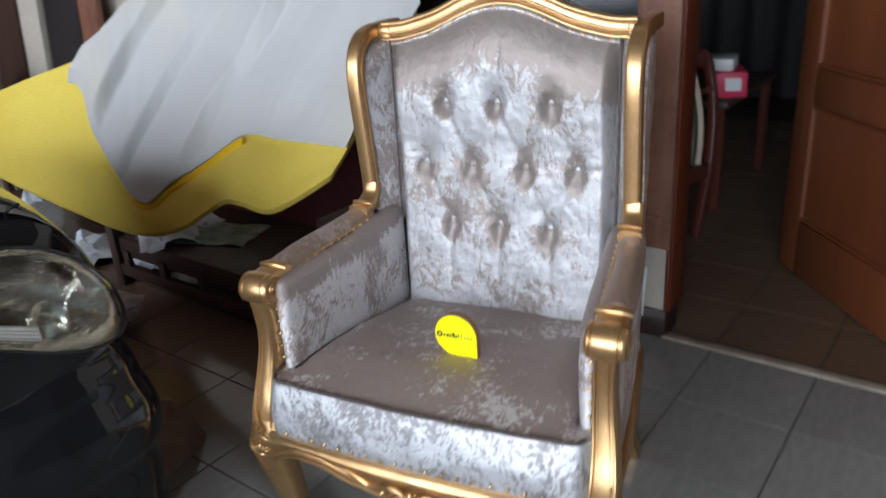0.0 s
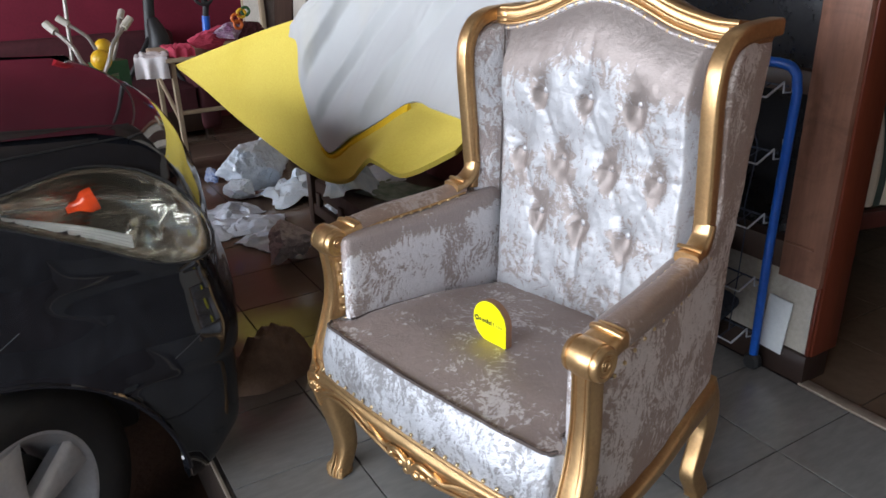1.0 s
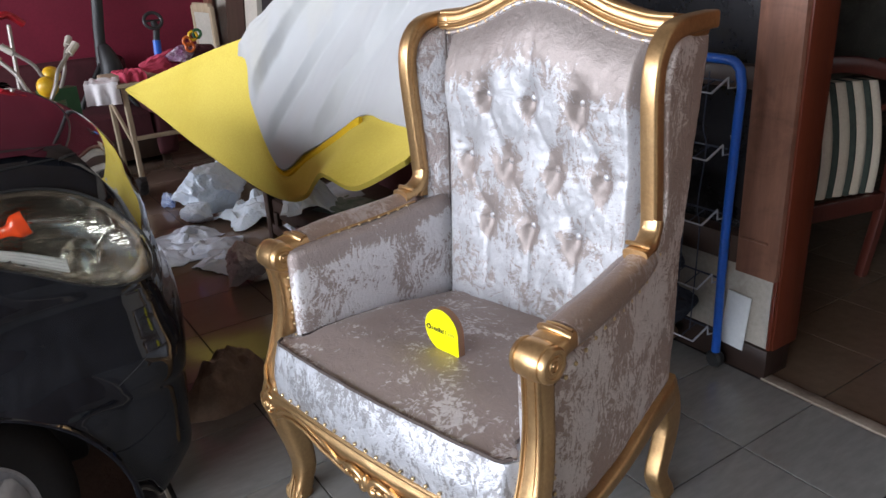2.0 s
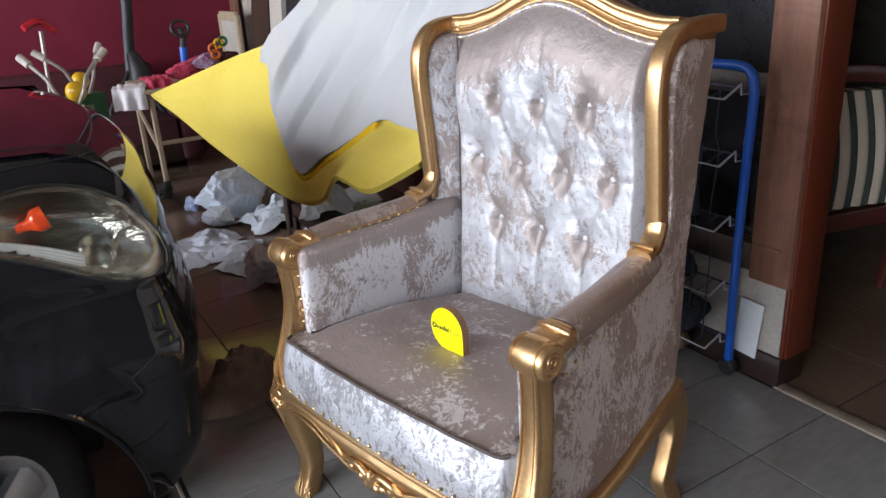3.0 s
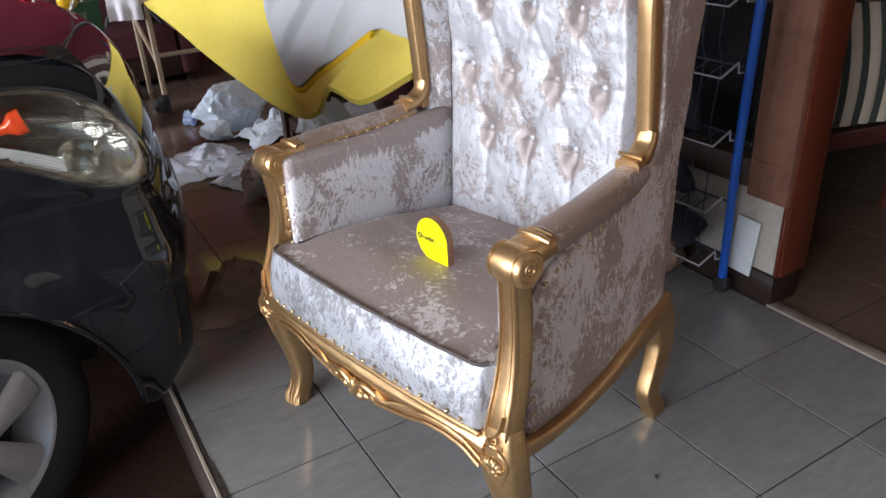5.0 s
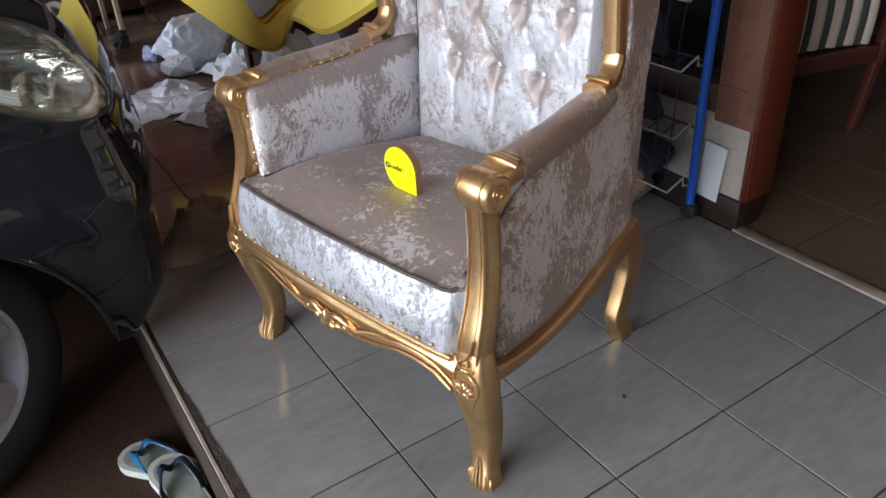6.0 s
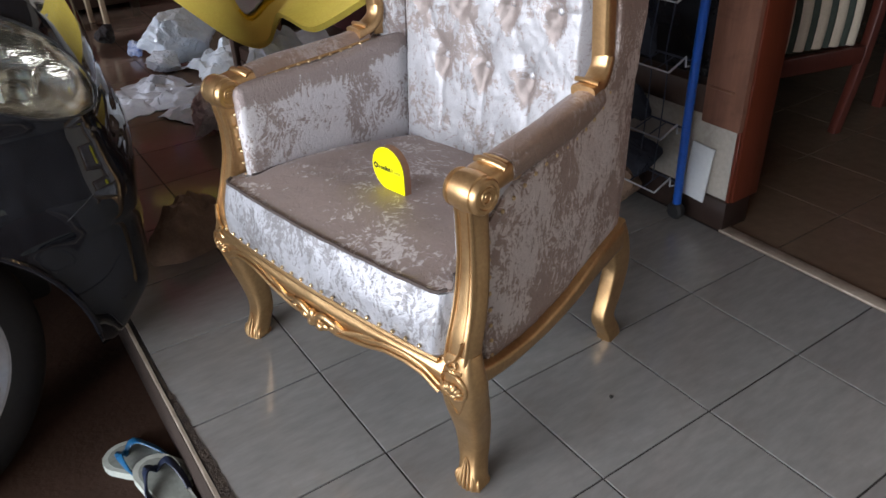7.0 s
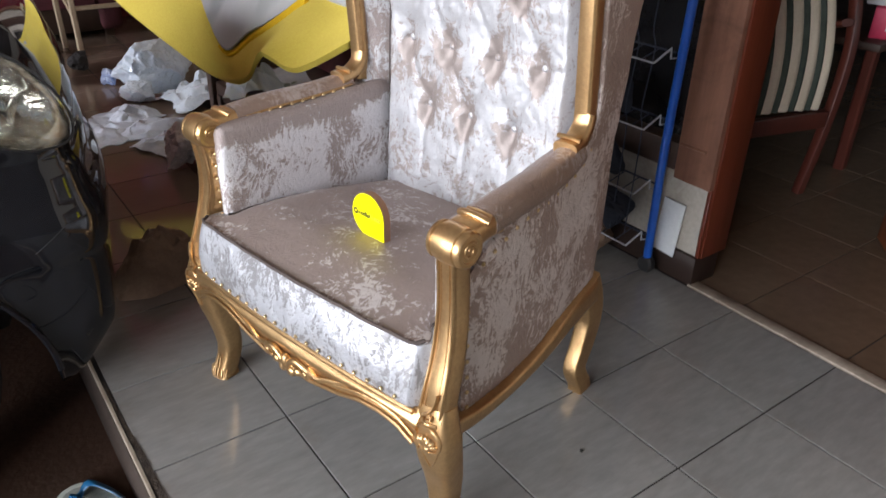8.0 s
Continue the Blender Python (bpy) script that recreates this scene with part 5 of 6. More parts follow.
def foam_heap():
    def foam(u, v, d=0.0):
        a, m, b = along(FOAM_LOW, u), along(FOAM_MID, u), along(FOAM_TOP, u)
        p = a + (m - a) * (2 * v) if v < 0.5 else m + (b - m) * (2 * v - 1)
        belly = 0.018 * math.sin(math.pi * min(1, 2 * v)) ** 2 * smoothstep(0.02, 0.25, u) * smoothstep(0.75, 0.5, u)
        return p + FOAM_OUT * (belly + 0.006 * noise.noise((u * 7, v * 4, 3)) * smoothstep(0, 0.1, v) - d)

    bm = slab(lambda u, v: foam(u, v), lambda u, v: foam(u, v, 0.030), 120, 28)
    sheet_foam = tagged(part("foam_sheet", bm, FOAM, None, "", 50), "thick yellow upholstery foam sheet draped over old furniture", "foam sheet")
    # second layer, whose bright edge shows under the white sheet
    line = [along(FOAM_MID, 0.44 + 0.29 * k / 24) + (along(FOAM_LOW, 0.44 + 0.29 * k / 24) - along(FOAM_MID, 0.44 + 0.29 * k / 24)) * (0.05 + 0.05 * k / 24) + FOAM_OUT * 0.004 for k in range(25)]
    part("foam_edge", swept(line, lambda u: (0.008 + 0.012 * u, 0.008), (0.3, 0.3, 1), 12, 2.4), FOAM_EDGE, sheet_foam, "bright cut edge of a second foam layer")

    def cloth(u, v, d=0.0):
        f = 0.262 + 0.738 * u
        m, b = along(FOAM_MID, f), along(FOAM_TOP, f)
        p = m + (b - m) * v
        # slanting folds, each rising gently and dropping off short; the last stretch lies flat
        side, up = 0.88 * p.x - 0.45 * p.y + 0.247, p.z - 0.418
        q = (1.3 * side - up) / 1.64 + 0.022 * noise.noise((side * 2.6, up * 2.6, 2))
        left = smoothstep(0.24, 0.14, q)
        fold = 0.010 * noise.noise((side * 7, up * 5, 4))
        for line, tall in ((-0.235, 0.065), (-0.105, 0.045), (0.030, 0.075), (0.145, 0.030)):
            away = q - line
            fold += tall * (0.45 + 1.1 * abs(noise.noise((side * 2.2 + line * 40, up * 2.2, 8)))) * (max(0, 1 + away / 0.11) if away < 0 else max(0, 1 - away / 0.030))
        flat = 0.010 * math.sin(u * 8) + 0.018 * math.exp(-(((u - 0.62 - 0.10 * v) / 0.018) ** 2))
        w = (fold * left + flat * (1 - left)) * (0.25 + 0.75 * smoothstep(0, 0.14, v)) + 0.003 * noise.noise((u * 40, v * 6, 9))
        return p + FOAM_OUT * (0.022 + 0.030 * smoothstep(0, 0.25, v) + w - d)

    bm = slab(lambda u, v: cloth(u, v), lambda u, v: cloth(u, v, 0.010), 170, 110)
    tagged(part("white_sheet", bm, SHEET, None, "", 60), "creased white padding sheet thrown over yellow foam", "sheet")


foam_heap()


def old_sofa():
    sofa = thing("sofa", pose(0, 0, 0), "old dark wooden sofa frame buried under foam and sheets", "sofa")
    part("seat", boxed((0.56, 0.62, 0.13), (1.12, 1.92, 0.21), 0.01), WOOD_DARK, sofa)
    part("backrest", slab(lambda u, v: Vector((1.02 + 0.10 * v, 0.62 + 1.30 * u, 0.21 + 0.66 * v)), lambda u, v: Vector((1.06 + 0.10 * v, 0.62 + 1.30 * u, 0.21 + 0.66 * v)), 4, 4), MAROON, sofa, "maroon backrest")
    for y in (0.62, 1.88):
        part("arm", boxed((0.52, y - 0.03, 0.44), (1.08, y + 0.03, 0.50), 0.01), WOOD_DARK, sofa)
        part("leg", boxed((0.54, y - 0.025, 0.0), (0.59, y + 0.025, 0.46), 0.006), WOOD_DARK, sofa)
        part("leg", boxed((1.05, y - 0.025, 0.0), (1.10, y + 0.025, 0.46), 0.006), WOOD_DARK, sofa)
    part("rail", boxed((0.545, 0.64, 0.05), (0.575, 1.86, 0.10), 0.006), WOOD_DARK, sofa)
    for k in range(5):
        y = 0.85 + 0.24 * k
        part("slat", boxed((0.548, y - 0.02, 0.09), (0.568, y + 0.02, 0.16), 0.003), WOOD_DARK, sofa)


old_sofa()


def crumple(name, at, radii, seed, material, label, category, turn=0.0, sub=4, sharp=1.0, group=""):
    """A crumpled bag or paper: a lump folded into flat facets and sharp creases, resting on its foot."""
    bm = bmesh.new()
    made = bmesh.ops.create_icosphere(bm, subdivisions=sub, radius=1)["verts"]
    rnd = random.Random(seed)
    planes = [(Vector((rnd.gauss(0, 1), rnd.gauss(0, 1), rnd.gauss(0, 1))).normalized(), rnd.uniform(0.45, 0.98)) for _ in range(26)]
    off = Vector((seed * 3.7, seed * 1.3, 0))
    for vert in made:
        p = vert.co.copy()
        r = min([1.25] + [h / max(0.05, p.dot(nrm)) for nrm, h in planes if p.dot(nrm) > 0.05])
        ridge = 1 - abs(noise.noise(p * 2.6 + off)) * 2
        fine = 1 - abs(noise.noise(p * 6.5 + off)) * 2
        p *= r * (0.86 + sharp * (0.16 * ridge + 0.07 * fine))
        vert.co = Vector((p.x * radii[0], p.y * radii[1], max(p.z, -0.85) * radii[2]))
    low = min(vert.co.z for vert in made)
    for vert in made:
        vert.co.z -= low
    ob = part(name, bm, material, None, "", 14)
    ob.matrix_world = pose(*at, 0, 0, turn)
    return tagged(ob, label, category, group)


def heap(name, at, size, height, seed, material, label, category, turn=0.0):
    """A rag dropped in a heap: folds that fall off to a ragged rim on the floor."""
    def fn(u, v, under=False):
        r, a = v, 2 * math.pi * u
        wide = 1 + 0.28 * noise.noise((math.cos(a) * 1.4, math.sin(a) * 1.4, seed))
        x, y = r * wide * math.cos(a), r * wide * math.sin(a)
        fold = 1 - abs(noise.noise((x * 2.1 + seed, y * 2.1, 0.7))) * 2.4
        crease = 1 - abs(noise.noise((x * 4.6, y * 4.6 + seed, 2.7))) * 2.0
        z = height * (1 - r ** 2.6) * (0.78 + 0.22 * fold) + 0.12 * height * crease * (1 - r ** 4)
        return Vector((x * size[0], y * size[1], 0.0 if under else max(0.004, z)))
    bm = bmesh.new()
    rows = sheet(bm, lambda u, v: fn(u, 0.02 + 0.98 * v), 64, 22, wrap=True)
    bm.faces.new([r[0] for r in rows])
    low = [bm.verts.new((r[-1].co.x, r[-1].co.y, 0)) for r in rows]
    for k in range(len(rows)):
        bm.faces.new((rows[k][-1], rows[(k + 1) % len(rows)][-1], low[(k + 1) % len(rows)], low[k]))
    ob = part(name, bm, material, None, "", 60)
    ob.matrix_world = pose(*at, 0, 0, turn)
    return tagged(ob, label, category)


def crushed(name, at, size, height, seed, material, label, category, turn=0.0, group=""):
    """A crushed sheet of paper or plastic: flat facets that meet in sharp ridges and pits, heaped towards the middle."""
    rnd = random.Random(seed)
    seeds = [Vector((rnd.uniform(-1.1, 1.1), rnd.uniform(-1.1, 1.1), 0)) for _ in range(34)]
    slant = [(rnd.uniform(-0.55, 0.55), rnd.uniform(-0.55, 0.55), rnd.uniform(0.30, 0.95)) for _ in seeds]

    def fn(u, v, d=0.0):
        x, y = 2 * u - 1, 2 * v - 1
        p = Vector((x + 0.20 * noise.noise((x * 2, y * 2, seed)), y + 0.20 * noise.noise((y * 2, x * 2, seed + 5)), 0))
        near = sorted(((p - q).length, k) for k, q in enumerate(seeds))[:2]
        facets = [slant[k][2] + slant[k][0] * (p.x - seeds[k].x) + slant[k][1] * (p.y - seeds[k].y) for _, k in near]
        w = 0.5 * smoothstep(0.10, 0.0, near[1][0] - near[0][0])
        z = facets[0] * (1 - w) + facets[1] * w
        r = min(1.0, math.hypot(x, y) * (0.82 + 0.25 * noise.noise((x, y, seed + 9))))
        dome = 1 - r ** 2.2
        return Vector((p.x * size[0] * (1 - 0.12 * z), p.y * size[1] * (1 - 0.12 * z), max(0.0, 0.72 * height * (0.24 + 0.76 * dome) * z * (0.35 + 0.65 * dome)) + 0.004 - d))

    bm = slab(lambda u, v: fn(u, v), lambda u, v: fn(u, v, 0.0035), 44, 44)
    ob = part(name, bm, material, None, "", 22)
    ob.matrix_world = pose(*at, 0, 0, turn)
    return tagged(ob, label, category, group)


BAG = "crumpled white plastic bag lying on the tiled floor"
SCRAP = "crumpled sheet of white wrapping paper on the tiled floor"
crumple("plastic_bag", (0.50, 2.52, 0), (0.25, 0.21, 0.20), 51, PLASTIC_BAG, BAG, "bag", 20, 5, 0.45, "white litter")
crumple("plastic_bag", (0.66, 2.74, 0), (0.20, 0.16, 0.175), 52, PLASTIC_BAG, BAG, "bag", 80, 5, 0.45, "white litter")
crumple("plastic_bag", (0.36, 2.40, 0), (0.13, 0.115, 0.090), 53, PLASTIC_BAG, BAG, "bag", 130, 5, 0.5, "white litter")
crushed("plastic_bag", (0.62, 2.28, 0), (0.188, 0.150), 0.20, 12, PLASTIC_BAG, BAG, "bag", 10, "white litter")
crushed("plastic_bag", (0.635, 1.62, 0.21), (0.115, 0.12), 0.19, 18, PLASTIC_BAG, "crumpled white and bluish plastic bag on the old sofa", "bag", 60, "white litter")
crushed("wrapping_paper", (0.14, 2.08, 0), (0.150, 0.190), 0.045, 4, PAPER, SCRAP, "paper", 15, "paper scraps")
crushed("wrapping_paper", (0.30, 1.98, 0), (0.130, 0.150), 0.080, 5, PAPER, SCRAP, "paper", 70, "paper scraps")
crushed("wrapping_paper", (0.30, 1.79, 0), (0.110, 0.120), 0.070, 6, PAPER, SCRAP, "paper", 120, "paper scraps")
crushed("wrapping_paper", (0.27, 2.22, 0), (0.115, 0.130), 0.080, 13, PAPER, SCRAP, "paper", 200, "paper scraps")
crushed("wrapping_paper", (0.80, 2.30, 0), (0.188, 0.163), 0.170, 7, PAPER, SCRAP, "paper", 40, "paper scraps")
crushed("wrapping_paper", (0.78, 1.98, 0), (0.125, 0.150), 0.100, 14, PAPER, SCRAP, "paper", 310, "paper scraps")
heap("brown_cloth", (-0.04, 0.765, 0), (0.165, 0.092), 0.135, 3.1, BROWN_CLOTH, "crumpled brown cloth heaped on the floor beside the armchair", "cloth", 25)
crumple("paper_sack", (0.31, 1.55, 0), (0.135, 0.13, 0.105), 15, PAPER_DULL, "dull grey-brown crumpled paper sack in the shade", "sack", 160, 5, 0.8)
crumple("black_bag", (0.27, 3.12, 0), (0.07, 0.08, 0.07), 10, RUBBER, "small black bag at a table leg", "bag", 0, 4, 0.9)
crumple("blue_wrapper", (0.33, 2.78, 0), (0.055, 0.06, 0.05), 11, BLUE_FILM, "torn blue and white wrapper on the floor", "wrapper", 0, 4, 1.2)


def flat_sheet(name, at, size, turn, material, label, category, seed):
    bm = slab(lambda u, v: Vector(((u - 0.5) * size[0], (v - 0.5) * size[1], 0.010 + 0.020 * abs(noise.noise((u * 2.3, v * 2.7, seed))))), lambda u, v: Vector(((u - 0.5) * size[0], (v - 0.5) * size[1], 0.007 + 0.020 * abs(noise.noise((u * 2.3, v * 2.7, seed))))), 14, 14)
    ob = part(name, bm, material, None, "", 40)
    ob.matrix_world = pose(*at, 0, 0, turn)
    return tagged(ob, label, category)


flat_sheet("newspaper", (0.78, 1.47, 0.205), (0.22, 0.30), 20, NEWSPRINT, "creased printed newspaper lying on the old sofa", "newspaper", 3)
flat_sheet("newspaper", (0.80, 1.74, 0.205), (0.24, 0.26), -15, PAPER, "white folded paper on the old sofa", "newspaper", 5)


# ---- far corner: table, toys, boards against the wall ----
def rod(name, pts, r, material, parent, label="", sides=8):
    return part(name, swept(pts, (r, r), (0.13, 0.2, 1), sides), material, parent, label)


def clutter_table():
    t = thing("side_table", pose(0, 0, 0), "narrow pale wooden table heaped with cloths and toys", "table")
    part("tabletop", boxed((0.26, 3.16, 0.585), (0.95, 3.70, 0.61), 0.005), WOOD_PALE, t)
    for x, y in ((0.30, 3.20), (0.30, 3.66), (0.91, 3.20), (0.91, 3.66)):
        part("leg", swept([(x, y, 0.0), (x, y, 0.59)], (0.015, 0.015), (1, 0, 0), 8, 4.0), WOOD_PALE, t)
    part("brace", swept([(0.30, 3.20, 0.25), (0.30, 3.66, 0.45)], (0.010, 0.012), (1, 0, 0), 8, 4.0), WOOD_PALE, t)
    part("brace", swept([(0.30, 3.20, 0.30), (0.91, 3.20, 0.30)], (0.010, 0.012), (0, 1, 0), 8, 4.0), WOOD_PALE, t)


clutter_table()


def draped(name, at, size, drop, material, label, seed):
    """A cloth that lies on a table's edge and hangs down over it."""
    def fn(u, v, d=0.0):
        x = (u - 0.5) * size[0]
        s = v * (size[1] + drop)
        fold = 0.018 * math.sin(u * 14 + seed) * smoothstep(size[1] * 0.6, size[1] + drop, s)
        bump = 0.03 * abs(noise.noise((u * 4, v * 4, seed)))
        if s < size[1]:
            return Vector((x, size[1] - s, bump + 0.012 - d))
        return Vector((x, -0.012 - fold - d, 0.012 + bump - (s - size[1]) * (0.75 + 0.35 * noise.noise((u * 3, seed, 1)))))
    ob = part(name, slab(lambda u, v: fn(u, v), lambda u, v: fn(u, v, 0.005), 24, 24), material, None, "", 50)
    ob.matrix_world = at
    return tagged(ob, label, "cloth")


draped("white_cloth", pose(0.20, 3.22, 0.612, 0, 0, -30), (0.18, 0.12), 0.16, WHITE_CLOTH, "white lace cloth hanging over the table's corner", 2)
draped("pink_cloth", pose(0.36, 3.20, 0.64), (0.14, 0.20), 0.08, PINK_CLOTH, "pink cloth folded on the cluttered table", 5)
crumple("red_cloth", (0.55, 3.34, 0.61), (0.20, 0.13, 0.09), 21, PINK_CLOTH, "red and pink clothes heaped on the table", "clothes", 15, 4, 0.9)
crumple("red_cloth", (0.80, 3.36, 0.61), (0.13, 0.12, 0.12), 22, MAROON, "dark red clothes heaped on the table", "clothes", 60, 4, 0.9)
crumple("purple_cloth", (0.66, 3.28, 0.66), (0.12, 0.09, 0.06), 23, PURPLE, "purple and white clothes on the table", "clothes", 10, 4, 1.0)


def toy_flower():
    toy = thing("toy", pose(0.70, 3.25, 0.765), "small yellow and orange plastic toy on heaped clothes", "toy")
    for k, (x, z, m) in enumerate(((0, 0.02, ORANGE_PLASTIC), (0.035, 0.045, YELLOW_PLASTIC), (0.06, 0.055, GREEN_PLASTIC), (0.01, -0.015, ORANGE_PLASTIC))):
        ring = [(x + 0.022 * math.cos(a), 0, z + 0.022 * math.sin(a)) for a in [2 * math.pi * i / 16 for i in range(16)]]
        part("ring", swept(ring, (0.009, 0.009), (0, 1, 0), 8, 2.0, True), m, toy)


toy_flower()


def toy_steering():
    t = thing("toy_steering_wheel", pose(0.56, 3.36, 0.66), "black toy steering wheel on a blue column", "toy")
    ring = [(0.048 * math.cos(a), 0.012 * math.sin(a), 0.245 + 0.042 * math.sin(a)) for a in [2 * math.pi * k / 28 for k in range(28)]]
    part("wheel_rim", swept(ring, (0.010, 0.010), (0, 1, 0), 8, 2.0, True), TRIM, t)
    part("hub", swept([(0, 0, 0.245), (0.01, 0.0, 0.20), (0.0, 0, 0.14)], (0.018, 0.014), (1, 0, 0), 10), TRIM, t)
    part("column", swept([(0, 0, 0.14), (-0.01, 0, 0.0)], (0.022, 0.022), (1, 0, 0), 10), BLUE, t)
    part("spoke", swept([(-0.045, 0, 0.245), (0.045, 0, 0.245)], (0.006, 0.006), (0, 1, 0), 8), TRIM, t)


toy_steering()


def tricycle(m, colour, seat_colour, label, push=False):
    """A child's tricycle: steel frame, bars with grips, seat, three wheels, a toy on its front."""
    t = thing("tricycle", m, label, "tricycle", "children's tricycles")
    rod("frame", curve_points([(0.0, -0.18, 0.20), (0.0, 0.0, 0.30), (0.0, 0.18, 0.42), (0.0, 0.22, 0.55)], 5), 0.013, STEEL, t)
    rod("fork", [(0.0, 0.22, 0.56), (0.0, 0.27, 0.30), (0.0, 0.29, 0.13)], 0.012, STEEL, t)
    for s in (-1, 1):
        rod("bar", curve_points([(s * 0.0, 0.22, 0.57), (s * 0.05, 0.215, 0.66), (s * 0.075, 0.20, 0.72), (s * 0.13, 0.15, 0.78)], 6), 0.0085, STEEL, t, "chrome handlebar")
        part("grip", swept([(s * 0.125, 0.155, 0.775), (s * 0.158, 0.125, 0.808)], (0.016, 0.016), (0, 1, 0), 10), WHITE_PLASTIC, t, "white plastic grip")
    part("seat", slab(lambda u, v: Vector(((u - 0.5) * (0.10 + 0.12 * (1 - v)), -0.22 + 0.24 * v, 0.36 + 0.012 * math.cos(6 * (u - 0.5)))), lambda u, v: Vector(((u - 0.5) * (0.09 + 0.11 * (1 - v)), -0.21 + 0.22 * v, 0.33)), 8, 8), seat_colour, t)
    part("toy_box", slab(lambda u, v: Vector(((u - 0.5) * 0.15, 0.16 + 0.05 * math.sin(math.pi * u), 0.46 + 0.14 * v)), lambda u, v: Vector(((u - 0.5) * 0.15, 0.25, 0.46 + 0.14 * v)), 10, 6), GREEN_PLASTIC, t)
    bm = bmesh.new()
    ball(bm, (-0.02, 0.15, 0.655), (0.042, 0.036, 0.042), 14, 10)
    part("toy_head", bm, YELLOW_PLASTIC, t, "round yellow plastic ornament")
    bm = bmesh.new()
    for k in range(5):
        a = 2 * math.pi * k / 5
        ball(bm, (0.012 + 0.026 * math.cos(a), 0.135, 0.575 + 0.026 * math.sin(a)), (0.019, 0.012, 0.019), 8, 6)
    part("toy_star", bm, YELLOW_PLASTIC, t)
    bm = bmesh.new()
    ball(bm, (0.10, 0.15, 0.555), (0.062, 0.04, 0.04), 12, 8)
    part("toy_body", bm, colour, t)
    bm = bmesh.new()
    ball(bm, (0.165, 0.14, 0.575), (0.026, 0.022, 0.038), 10, 8)
    part("toy_wing", bm, WHITE_PLASTIC, t)
    for x, y, r in ((0.0, 0.29, 0.13), (-0.16, -0.18, 0.10), (0.16, -0.18, 0.10)):
        bm = lathe([(r * 0.72, -0.014), (r * 0.92, -0.018), (r, -0.008), (r, 0.008), (r * 0.92, 0.018), (r * 0.72, 0.014), (r * 0.72, -0.014)], "x", 28)
        for vert in bm.verts:
            vert.co += Vector((x, y, r))
        w = part("wheel", bm, RUBBER, t)
        bm = lathe([(0, -0.01), (r * 0.72, -0.012), (r * 0.72, 0.012), (0, 0.01)], "x", 24)
        for vert in bm.verts:
            vert.co += Vector((x, y, r))
        part("disc", bm, colour, w)
    rod("axle", [(-0.17, -0.18, 0.10), (0.17, -0.18, 0.10)], 0.008, STEEL, t)
    if push:
        rod("push_pole", [(0.0, -0.20, 0.30), (-0.03, -0.16, 0.88)], 0.010, STEEL, t, "steel push pole")
        part("push_handle", swept(curve_points([(-0.10, -0.16, 0.875), (-0.03, -0.16, 0.925), (0.05, -0.16, 0.90)], 6), (0.020, 0.018), (0, 1, 0), 10), RED_PLASTIC, t, "red plastic push handle")


tricycle(pose(-0.13, 2.72, 0, 0, 0, 172) @ Matrix.Scale(1.10, 4), ORANGE_PLASTIC, RED_PLASTIC, "child's steel tricycle with yellow and orange plastic ornaments")
tricycle(pose(-0.12, 3.25, 0, 0, 0, 200) @ Matrix.Scale(1.08, 4), RED_PLASTIC, MAROON, "child's red tricycle with a push pole by the crimson wall", True)


def added_dark_sofa():
    """An added maroon sofa shape, low and dark, for the far wall's shaded foot."""
    sofa = thing("sofa", pose(0, 0, 0), "added low dark maroon sofa shape at the crimson wall's foot", "sofa")
    for k in range(3):
        x = -1.50 + 0.68 * k
        bm = slab(lambda u, v: Vector((x + 0.67 * u, 3.76 + 0.52 * v, 0.335 + 0.035 * (math.sin(math.pi * u) * math.sin(math.pi * v)) ** 0.5 + 0.004 * noise.noise((u * 5 + k, v * 5, 2)))), lambda u, v: Vector((x + 0.67 * u, 3.76 + 0.52 * v, 0.20)), 14, 12)
        part("cushion", bm, MAROON, sofa, "", 60)
    part("base", boxed((-1.52, 3.78, 0.05), (0.56, 4.30, 0.20), 0.015), WOOD_DARK, sofa)
    part("arm", boxed((0.54, 3.76, 0.05), (0.68, 4.30, 0.47), 0.04, 4), MAROON, sofa)
    part("backrest", boxed((-1.52, 4.19, 0.20), (0.54, 4.31, 0.66), 0.05, 4), MAROON, sofa)
    for x in (-1.45, 0.60):
        part("leg", boxed((x - 0.025, 3.82, 0.0), (x + 0.025, 3.87, 0.06), 0.004), WOOD_DARK, sofa)


added_dark_sofa()


